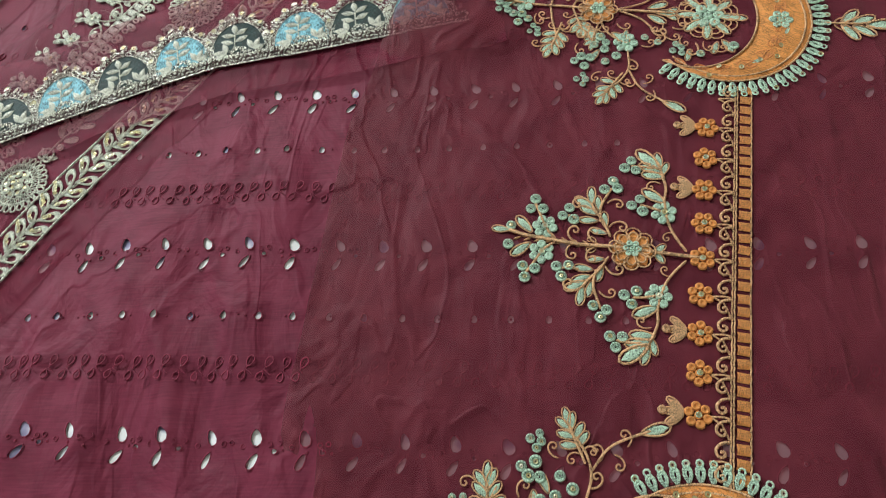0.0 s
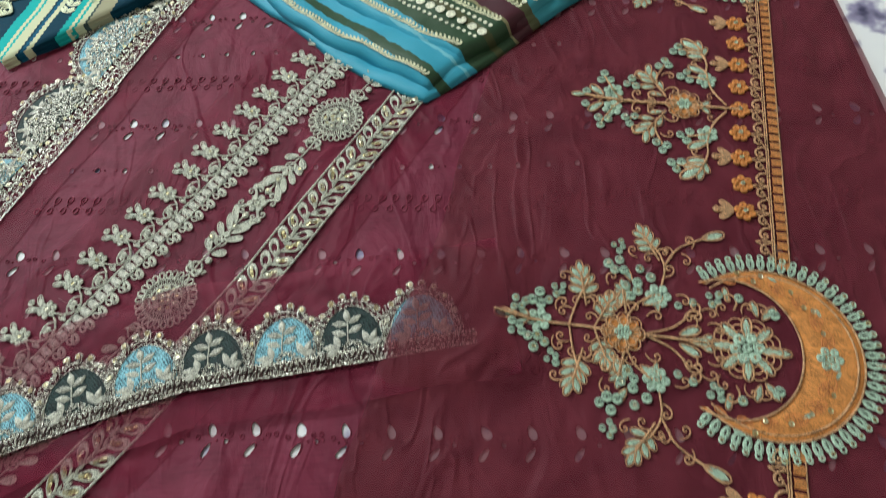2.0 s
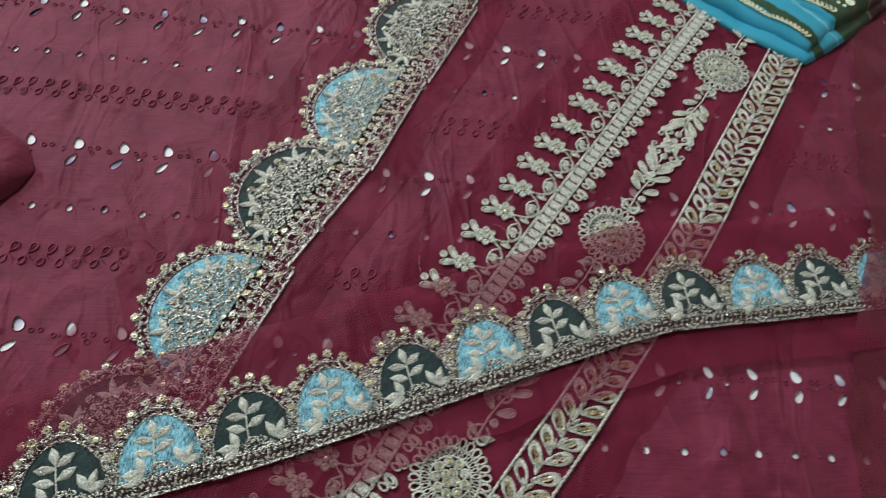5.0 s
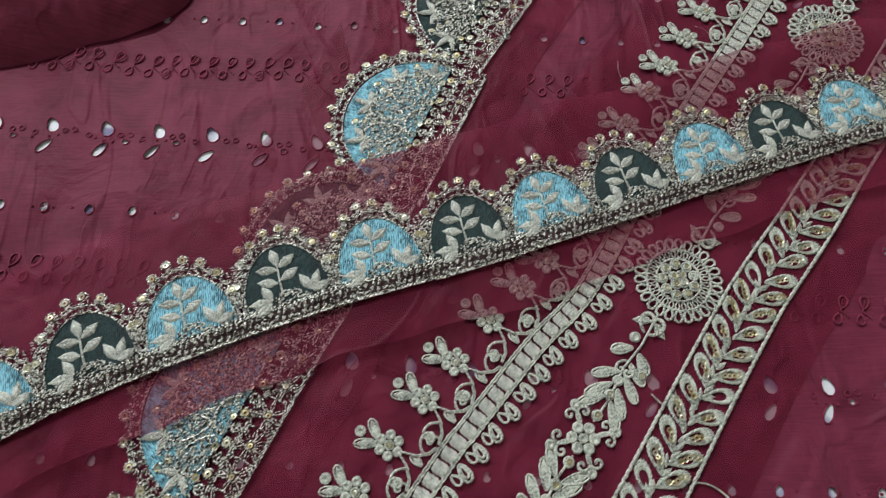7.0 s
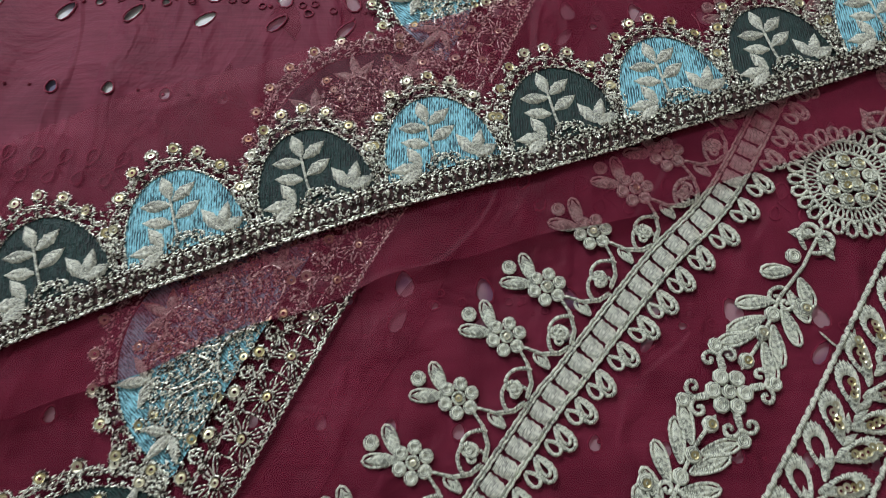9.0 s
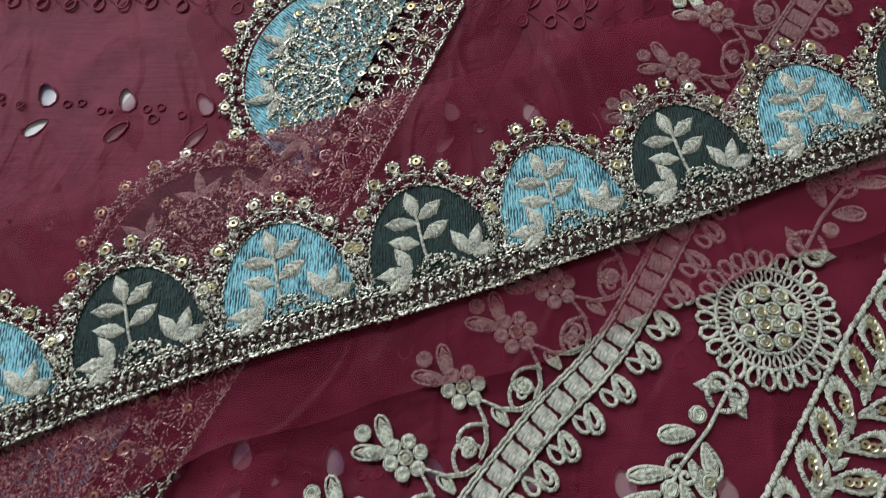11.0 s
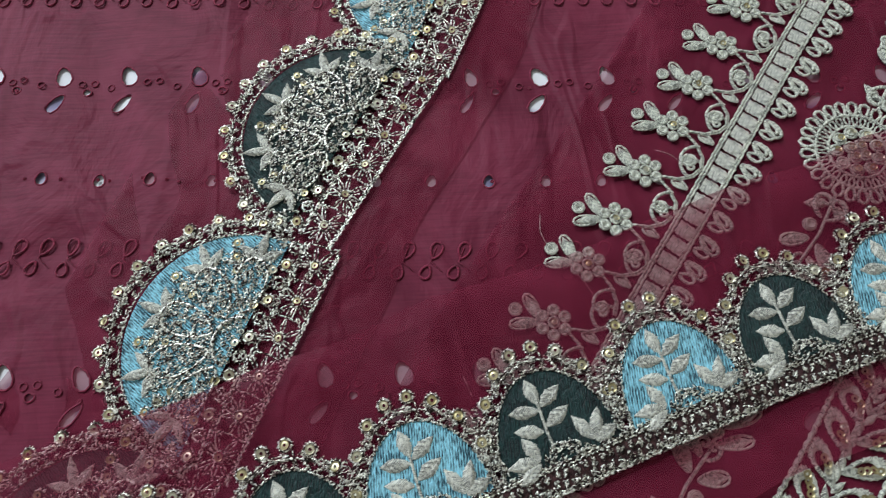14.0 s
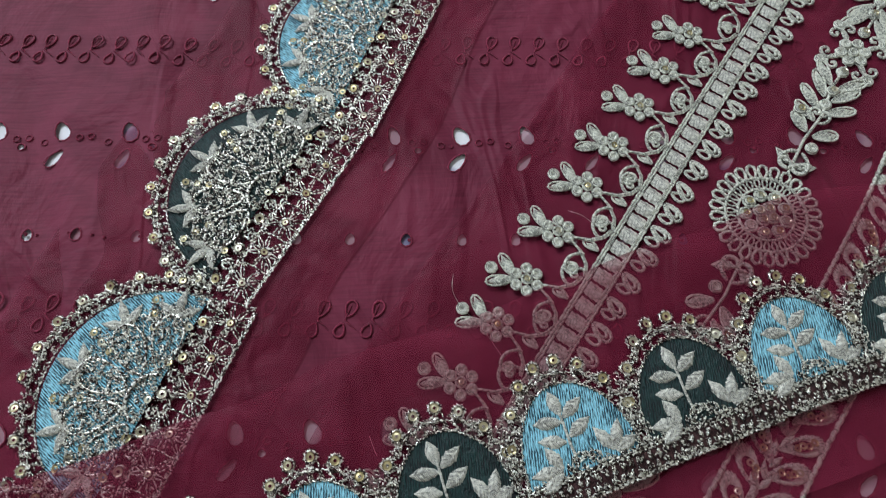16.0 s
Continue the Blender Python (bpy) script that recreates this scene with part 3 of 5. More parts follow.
def arch_points(cx, cy, rx, ry, n, a0=4, a1=176):
    return [(cx + rx * math.cos(radians(a0 + (a1 - a0) * i / (n - 1))), cy + ry * math.sin(radians(a0 + (a1 - a0) * i / (n - 1)))) for i in range(n)]


def sprig(g, x, y, ang, L, W, h, n=3, z=0.0):
    for d in ((0,) if n == 1 else (-58, 0, 58)):
        leaf(g, x, y, ang + d + rnd.gauss(0, 3), L * (1 if d == 0 else 0.86), W, h, z)


def wide_scallop_meshes():
    r = random.Random(8)
    border = zari_arch(0, 0.0235, 0.0462, 0.0467, 0.0070, 3)
    for x, y in arch_points(0, 0.0235, 0.0535, 0.0547, 13, 8, 172):
        sequin_seat(border, x, y, r)
    # fan of five petals, filled with knots, over a half disc
    f = Geo()
    tube(f, arch_points(0, 0.0225, 0.0105, 0.0095, 22), 0.0008, 0.0020)
    for a in (16, 53, 90, 127, 164):
        c, s = math.cos(radians(a)), math.sin(radians(a))
        drop(f, c * 0.0125, 0.0225 + s * 0.0110, a, 0.0235, 0.0160, 0.00055, 0.0018, 16)
    for i in range(360):
        a, q = r.uniform(3, 177), 0.002 + 0.0325 * math.sqrt(r.random())
        x, y = q * 1.15 * math.cos(radians(a)), 0.0225 + q * math.sin(radians(a))
        ring(f, x, y, r.uniform(0.0006, 0.0011), 0.00036, 0.0012 + r.uniform(0, 0.0006), 6, 4, r.uniform(0.5, 1), r.uniform(0, 180))
    for i in range(1100):
        a, q = r.uniform(3, 177), 0.002 + 0.0335 * math.sqrt(r.random())
        stitch(f, q * 1.18 * math.cos(radians(a)), 0.0225 + q * math.sin(radians(a)), 0.0016 + r.uniform(0, 0.0008), r.uniform(0, math.pi), r.uniform(0.0006, 0.0013), 0.00036)
    for a in (30, 70, 110, 150):
        for q in (0.027, 0.0325, 0.0380):
            sequin_seat(f, q * 1.14 * math.cos(radians(a)), 0.0235 + q * math.sin(radians(a)), r, 0.0021)
    leaves = []
    for a in (12, 50, 90, 130, 168):
        l = Geo()
        x, y = 0.0325 * 1.08 * math.cos(radians(a)), 0.0245 + 0.0310 * math.sin(radians(a))
        sprig(l, x, y, a, 0.0130, 0.0043, 0.0015, 3, 0.0016)
        tube(l, [(x * 0.9, 0.0245 + (y - 0.0245) * 0.9), (x, y)], 0.0007, 0.001)
        leaves.append(l.mesh("leaf_sprig", IVORY))
    # stars of twisted spokes along the straight edge
    b = Geo()
    n = 6
    for i in range(n):
        x = -PB / 2 + (i + 0.5) * PB / n
        sequin_seat(b, x, 0.0080, r, 0.0023)
        for k in range(10):
            a = radians(36 * k + 18 + r.gauss(0, 9))
            c, s = math.cos(a), math.sin(a)
            l = min(0.0068 / max(abs(s), 0.01), 0.0080 / max(abs(c), 0.01))
            for side in (-1, 1):
                o = side * 0.0005
                tube(b, [(x + 0.0027 * c - o * s, 0.0080 + 0.0027 * s + o * c, 0.0002), (x + 0.6 * l * c - o * s * 1.6, 0.0080 + 0.6 * l * s + o * c * 1.6, 0.0005), (x + l * c - o * s * 0.6, 0.0080 + l * s + o * c * 0.6)], 0.00042, 0.0003, 4)
        for q in (0.0028, 0.0132):
            for k in range(4):
                stitch(b, x + PB / n / 2 + r.gauss(0, 0.0012), q + r.gauss(0, 0.0010), 0.0007, r.uniform(0, 3.1), 0.0012)
        tube(b, [(x + PB / n / 2, 0.0014), (x + PB / n / 2 + 0.0008, 0.0080, 0.0004), (x + PB / n / 2, 0.0148)], 0.00045, 0.0003, 4)
    for y in (0.0004, 0.0014, 0.0148, 0.0159):
        tube(b, [(-PB / 2 + PB * i / 70, y + (0.0003 if i % 2 else -0.0003)) for i in range(71)], 0.00048, 0.0003, 5, ends=False)
    # ringed sequins and coils in turn
    for i in range(12):
        x = -PB / 2 + (i + 0.5) * PB / 12
        sequin_seat(b, x, 0.0192, r, 0.0024)
        if i % 2:
            for k in range(9):
                stitch(b, x + r.gauss(0, 0.0010), 0.0192 + r.gauss(0, 0.0010), 0.0012, r.uniform(0, 3.1), 0.0010)
    for i in range(110):
        x, y = r.uniform(-PB / 2, PB / 2), r.choice((r.uniform(0.0158, 0.0170), r.uniform(0.0214, 0.0236)))
        stitch(b, x, y, r.uniform(0.0005, 0.0012), r.uniform(0, 3.1), r.uniform(0.0008, 0.0014))
    # the valley between two scallops
    for i in range(60):
        x = (PB / 2 - r.uniform(0, 0.008)) * r.choice((-1, 1))
        stitch(b, x, 0.0235 + r.uniform(0, 0.007) * (abs(x) - 0.038) * 90, r.uniform(0.0003, 0.0010), r.uniform(0, 3.1), r.uniform(0.0008, 0.0014))
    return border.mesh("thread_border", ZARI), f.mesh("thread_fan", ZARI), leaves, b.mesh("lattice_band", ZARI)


wide = thing("wide_lace_trim", "wide scalloped lace trim in tarnished silver thread, with blue and bottle-green scallops", "lace trim")
part("backing", strip(LACE_B, 0.03, LACE_B.length, -0.026, 0.102, Z_LOW, 90, 12, 0.002).mesh("backing", ORGANZA), wide, label="sheer maroon organza backing")
w_border, w_fan, w_leaves, w_band = wide_scallop_meshes()
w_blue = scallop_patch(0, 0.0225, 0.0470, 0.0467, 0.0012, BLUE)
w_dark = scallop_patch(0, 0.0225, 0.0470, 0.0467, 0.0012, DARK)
s_mid = LACE_B.nearest(0.0, 0.042)
for k in range(-3, 6):
    s = s_mid + PB * k
    if not 0.03 < s < LACE_B.length - 0.03:
        continue
    m = laid(LACE_B, s, 0, Z_LOW + 0.0012)
    sc = part("scallop", w_dark if k % 2 else w_blue, wide, m, "bottle-green satin scallop" if k % 2 else "sky-blue satin scallop")
    part("thread_border", w_border, sc)
    part("thread_fan", w_fan, sc)
    part("lattice_band", w_band, sc)
    for l in w_leaves:
        part("leaf_sprig", l, sc)
    for x, y in arch_points(0, 0.0235, 0.0535, 0.0547, 13, 8, 172):
        sequin(x, y, 0.0016, sc)
    for a in (30, 70, 110, 150):
        for q in (0.027, 0.0325, 0.0380):
            sequin(q * 1.14 * math.cos(radians(a)), 0.0235 + q * math.sin(radians(a)), 0.0022, sc, 0.85)
    for i in range(0, 12, 2):
        sequin(-PB / 2 + (i + 0.5) * PB / 12, 0.0192, 0.0018, sc, 1.05)
    for i in range(5):
        sequin(-PB / 2 + (i + 1) * PB / 6, 0.0232, 0.0022, sc, 0.95)
    for i in range(6):
        sequin(-PB / 2 + (i + 0.5) * PB / 6, 0.0080, 0.0019, sc, 0.85)

# ---- organza with pale silver embroidered bands ----
silver_cloth = thing("silver_embroidered_organza", "sheer maroon organza embroidered with pale silver thread bands", "fabric")


def between(path_a, off_a, path_b, off_b, z, ns=110, no=20, s0=0.0, s1=1.0):
    g = Geo()
    rows = []
    for i in range(ns + 1):
        k = s0 + (s1 - s0) * i / ns
        ax, ay, _ = path_a.at(path_a.length * k, off_a + 0.004 * noise.noise((k * 9, 0.2, 3)))
        bx, by, _ = path_b.at(path_b.length * k, off_b)
        row = []
        for j in range(no + 1):
            x, y = ax + (bx - ax) * j / no, ay + (by - ay) * j / no
            row.append(((x, y, lie(x, y) + z + 0.0004 * noise.noise((x * 50, y * 50, 2))), (x * 1000, y * 1000)))
        rows.append(row)
    g.grid(rows)
    return g


part("cloth", between(RIBBON, 0.068, BAND, -0.042, Z_LOW).mesh("cloth", ORGANZA), silver_cloth)

# ladder ribbon: satin blocks between two cords
LAD = 0.0078
g = Geo()
rows = []
for i in range(5):
    u = -1 + 0.5 * i
    rows.append([((0.0034 * u * (1 - 0.12 * v * v) + 0.00025 * math.sin(v * 9), 0.0038 * v, 0.0019 * (1 - abs(u) ** 3) * (1 - 0.3 * v * v)), (v * 4.0, u * 3)) for v in (-1, -0.8, -0.6, -0.35, -0.1, 0.15, 0.4, 0.65, 0.85, 1)])
g.grid(rows)
block = g.mesh("satin_block", IVORY)
for i in range(int(RIBBON.length / LAD)):
    part("satin_block", block, silver_cloth, laid(RIBBON, (i + 0.5) * LAD, 0, Z_STRIP, rnd.gauss(0, 3)))


def cord(path, off, r, z, mat, parent, name="cord", wav=0.0, step=0.002, s0=0.0, s1=None):
    g = Geo()
    pts = []
    s1 = s1 or path.length
    n = int((s1 - s0) / step)
    for i in range(n + 1):
        x, y, h, a = ground(path, s0 + (s1 - s0) * i / n, off + wav * (1 if i % 2 else -1), z)
        pts.append((x, y, h))
    tube(g, pts, r, 0, 5, ends=False)
    return part(name, g.mesh(name, mat), parent)


for off in (-0.0052, -0.0041, 0.0046, 0.0058):
    cord(RIBBON, off, 0.0006, Z_STRIP, SILVER, silver_cloth, wav=0.0002)


def spray_meshes():
    """Scrolls, a flower of six coils and a bud with two leaves."""
    g = Geo()
    for d in (0.0, 0.0009):
        tube(g, [(0.013, 0.0058 + d), (0.008, 0.0074 + d), (0.0035, 0.0118 + d), (0.0005, 0.0200)], 0.0006, d * 0.4)
        tube(g, [(-0.013, 0.0058 + d), (-0.0075, 0.0080 + d), (-0.003, 0.0135 + d), (-0.001, 0.0195)], 0.0006, d * 0.4)
    for x, y, a, q, h in ((-0.0035, 0.0115, 112, 0.0074, 1), (0.0062, 0.0092, 78, 0.0070, -1)):
        pts = curl(x, y, a, q, h)
        tube(g, pts, 0.0008, 0.0003)
        button(g, pts[-1][0], pts[-1][1], 0.0016, 0.0016, 0.0002, 8)
    tube(g, curl(-0.0105, 0.0066, 75, 0.0046, 1), 0.0007, 0.0003)
    drop(g, 0.0012, 0.0072, 84, 0.0075, 0.0044, 0.0006)
    leaf(g, 0.0012, 0.0080, 84, 0.0055, 0.0026, 0.0010)
    scroll = g.mesh("scroll", SILVER)
    g = Geo()
    for i in range(6):
        a = 2 * math.pi * i / 6 + 0.5
        x, y = -0.0005 + 0.0052 * math.cos(a), 0.0265 + 0.0052 * math.sin(a)
        button(g, x, y, 0.0025, 0.0017, 0, 10)
        ring(g, x, y, 0.0022, 0.0005, 0.0004, 10)
    ring(g, -0.0005, 0.0265, 0.0021, 0.0006, 0.0008, 10)
    button(g, -0.0005, 0.0265, 0.0018, 0.0014, 0, 8)
    blossom = g.mesh("blossom", SILVER)
    g = Geo()
    for x, y, a in ((-0.002, 0.0315, 60), (-0.003, 0.0315, 126)):
        leaf(g, x, y, a, 0.0118, 0.0050, 0.0015)
        drop(g, x, y, a, 0.0124, 0.0058, 0.0005)
    button(g, -0.0035, 0.0425, 0.0026, 0.0016, 0, 10)
    ring(g, -0.0035, 0.0425, 0.0025, 0.0005, 0.0004, 10)
    bud = g.mesh("bud", SILVER)
    return scroll, blossom, bud


sp_scroll, sp_blossom, sp_bud = spray_meshes()
g = Geo()
drop(g, 0, 0, -90, 0.0098, 0.0066, 0.0009)
drop(g, 0, -0.001, -90, 0.0065, 0.0036, 0.0008)
fringe_loop = g.mesh("fringe_loop", SILVER)
g = Geo()
drop(g, 0, 0, -70, 0.0062, 0.0048, 0.0008)
fringe_small = g.mesh("fringe_loop", SILVER)
SPRAY = 0.02585
s_ref = RIBBON.nearest(0.1625, 0.083)
for k in range(-14, 16):
    s = s_ref + (SPRAY if k >= 0 else 0.0266) * k
    if 0.02 < s < RIBBON.length - 0.02:
        sp = part("spray", sp_scroll, silver_cloth, laid(RIBBON, s, 0.0006, Z_STRIP, rnd.gauss(0, 2)))
        part("blossom", sp_blossom, sp)
        part("bud", sp_bud, sp)
        sequin(-0.0005, 0.0265, 0.0022, sp, 0.75)
for i in range(int(RIBBON.length / 0.0066)):
    part("fringe_loop", fringe_small if i % 2 else fringe_loop, silver_cloth, laid(RIBBON, i * 0.0066, -0.0068, Z_STRIP, -18 + rnd.gauss(0, 5)))


# rosette vine, a straight run between rosettes
def rosette_mesh(mat_a, R=0.0248):
    g = Geo()
    for i in range(26):
        a = 360 * i / 26
        drop(g, 0.72 * R * math.cos(radians(a)), 0.72 * R * math.sin(radians(a)), a, 0.28 * R, 0.0052, 0.0008, 0, 8)
    for i in range(28):
        a = radians(360 * i / 28)
        drop(g, 0.53 * R * math.cos(a), 0.53 * R * math.sin(a), math.degrees(a), 0.18 * R, 0.0030, 0.0005, 0.0002, 8)
    tube(g, arc(0, 0, 0.73 * R, 0, 360, 40), 0.0007, 0.0003)
    tube(g, arc(0, 0, 0.51 * R, 0, 360, 32), 0.0007, 0.0003)
    for n, q in ((9, 0.37), (4, 0.13)):
        for i in range(n):
            a = 2 * math.pi * i / n
            ring(g, q * R * math.cos(a), q * R * math.sin(a), 0.0026, 0.0007, 0.0003, 10)
            button(g, q * R * math.cos(a), q * R * math.sin(a), 0.0022, 0.0013, 0, 8)
    return g.mesh("rosette", mat_a)


def vine_meshes():
    """From a rosette at the origin along +x: scrolls, petals, leaf fans, half a flower cross."""
    out = []
    g = Geo()
    tube(g, [(0.024, 0), (0.045, 0.001), (0.062, -0.001), (0.08, 0.001), (0.095, 0)], 0.0008)
    for s in (-1, 1):
        tube(g, curl(0.038, 0.001 * s, 110 * s, 0.0074, s), 0.0010)
        tube(g, curl(0.057, 0.001 * s, 70 * s, 0.0050, -s), 0.0009)
        leaf(g, 0.030, 0.001 * s, 62 * s, 0.0105, 0.0050, 0.0013)
        tube(g, curl(0.027, 0.001 * s, 100 * s, 0.0042, -s), 0.0009)
    out.append(("scroll", g.mesh("scroll", SILVER)))
    for x, y, a, L, W in ((0.050, 0.002, 50, 0.0120, 0.0058), (0.049, -0.002, -52, 0.0120, 0.0058), (0.073, 0.002, 38, 0.0160, 0.0054), (0.072, -0.002, -34, 0.0160, 0.0054), (0.081, 0.002, 44, 0.0150, 0.0052), (0.080, -0.002, -40, 0.0150, 0.0052), (0.065, 0.002, 52, 0.0150, 0.0052), (0.064, -0.002, -50, 0.0150, 0.0052), (0.058, 0.001, 64, 0.0130, 0.0050)):
        g = Geo()
        leaf(g, 0, 0, 0, L, W, 0.0014, rag=0.03)
        drop(g, 0, 0, 0, L, W * 1.2, 0.0006, 0)
        out.append(("leaf", g.mesh("leaf", SILVER), pose(x, y, 0, 0, 0, a)))
    g = Geo()
    for x, y in ((0.060, 0.009), (0.043, -0.004), (0.069, 0.0), (0.078, 0.0), (0.091, 0.0)):
        button(g, x, y, 0.0032, 0.0017)
    out.append(("coil", g.mesh("coil", SILVER)))
    return out


g = Geo()
flower(g, 0, 0, 0.0088, 6)
for a in (45, 135, 225, 315):
    tube(g, curl(0.007 * math.cos(radians(a)), 0.007 * math.sin(radians(a)), a - 25, 0.006, 1), 0.0009)
    tube(g, curl(0.007 * math.cos(radians(a)), 0.007 * math.sin(radians(a)), a + 25, 0.006, -1), 0.0009)
    button(g, 0.0175 * math.cos(radians(a)), 0.0175 * math.sin(radians(a)), 0.0028, 0.0016)
cross_flower = g.mesh("cross_flower", SILVER)
ros = rosette_mesh(SILVER)
vine = vine_meshes()
V0, VD = Vector((0.1245, -0.0485)), Vector((0.1245, 0.1695))
va = math.degrees(math.atan2(VD.y, VD.x))
for k in range(-1, 4):
    p = V0 + VD * k
    base = pose(p.x, p.y, Z_STRIP + lie(p.x, p.y), 0, 0, va)
    r_ob = part("rosette", ros, silver_cloth, base)
    for q, n in ((0.37, 9), (0.13, 4)):
        for i in range(n):
            if rnd.random() < 0.85:
                sequin(q * 0.0248 * math.cos(2 * math.pi * i / n), q * 0.0248 * math.sin(2 * math.pi * i / n), 0.0023, r_ob, 0.82)
    for side in (0, 180):
        c = base @ pose(0, 0, 0, 0, 0, side)
        for name, me, *m in vine:
            part(name, me, silver_cloth, c @ m[0] if m else c)
        for x, y in ((0.060, 0.009), (0.078, 0.0), (0.091, 0.0)):
            q = c @ Vector((x, y, 0.0021))
            sequin(q.x, q.y, q.z, silver_cloth, 0.8)
    q = p + VD * 0.5
    part("cross_flower", cross_flower, silver_cloth, pose(q.x, q.y, Z_STRIP + lie(q.x, q.y), 0, 0, va))

# feathered leaf band between two cords
for off in (-0.0150, 0.0150):
    cord(BAND, off, 0.0010, Z_STRIP, SILVER, silver_cloth, wav=0.0003)
g = Geo()
rows = []
for i in range(45):
    t = 2 * math.pi * i / 44
    row = []
    for q, h in ((1.0, 0.0), (0.88, 0.0011), (0.70, 0.0010), (0.54, 0.0)):
        k = q * (1.12 if i % 2 and q == 1.0 else 1.0)
        row.append(((0.0086 * (1 - math.cos(t)) * k + 0.0068 * (1 - k), 0.0050 * math.sin(t) * (0.35 + 0.65 * math.sin(t / 2) ** 1.2) * k, h), (i * 0.9, q * 5)))
    rows.append(row)
g.grid(rows)
leaf(g, -0.002, 0, 0, 0.0085, 0.0036, 0.0013)
plume = g.mesh("plume", SILVER)
for i in range(int(BAND.length / 0.0132)):
    for s in (-1, 1):
        m = laid(BAND, i * 0.0132 + (0.0066 if s < 0 else 0), s * 0.0008, Z_STRIP, s * (46 + rnd.gauss(0, 4)))
        pl = part("plume", plume, silver_cloth, m)
        if rnd.random() < 0.85:
            for q in range(rnd.choice((3, 4, 5))):
                sequin(0.0052 + 0.0023 * q, rnd.gauss(0, 0.0006), 0.0019 + 0.0002 * q, pl, 0.85)
g = Geo()
for i in range(int(BAND.length / 0.005)):
    x, y, h, a = ground(BAND, i * 0.005, 0, Z_STRIP)
    leaf(g, x, y, a + rnd.choice((-22, 22)), 0.0075, 0.0030, 0.0011, h, 0.0, 5)
part("spine", g.mesh("spine", SILVER), silver_cloth)

# loose ends of thread beside the band
for pts in ([(0.116, -0.1555), (0.123, -0.1565), (0.129, -0.160), (0.134, -0.1655), (0.1335, -0.169)], [(0.100, -0.111), (0.106, -0.117), (0.112, -0.116), (0.1135, -0.110)]):
    p = Path(pts, 6)
    g = Geo()
    tube(g, [(q.x, q.y, lie(q.x, q.y) + 0.0018) for q in p.p], 0.0005)
    part("loose_thread", g.mesh("loose_thread", SILVER), silver_cloth)

# pulled fibres that stray over the cloth
for pts in ([(0.107, 0.1), (0.107, 0.09), (0.117, 0.076), (0.126, 0.062)], [(0.16, 0.127), (0.169, 0.122), (0.173, 0.118)], [(0.07, 0.033), (0.073, 0.025)]):
    p = Path(pts, 8)
    g = Geo()
    tube(g, [(q.x, q.y, lie(q.x, q.y) + 0.0030 + 0.0012 * math.sin(i * 0.4)) for i, q in enumerate(p.p)], 0.00013, 0, 4)
    part("loose_fibre", g.mesh("loose_fibre", IVORY), silver_cloth)

# ---- narrow scalloped lace, over both ----
PA = 0.0517


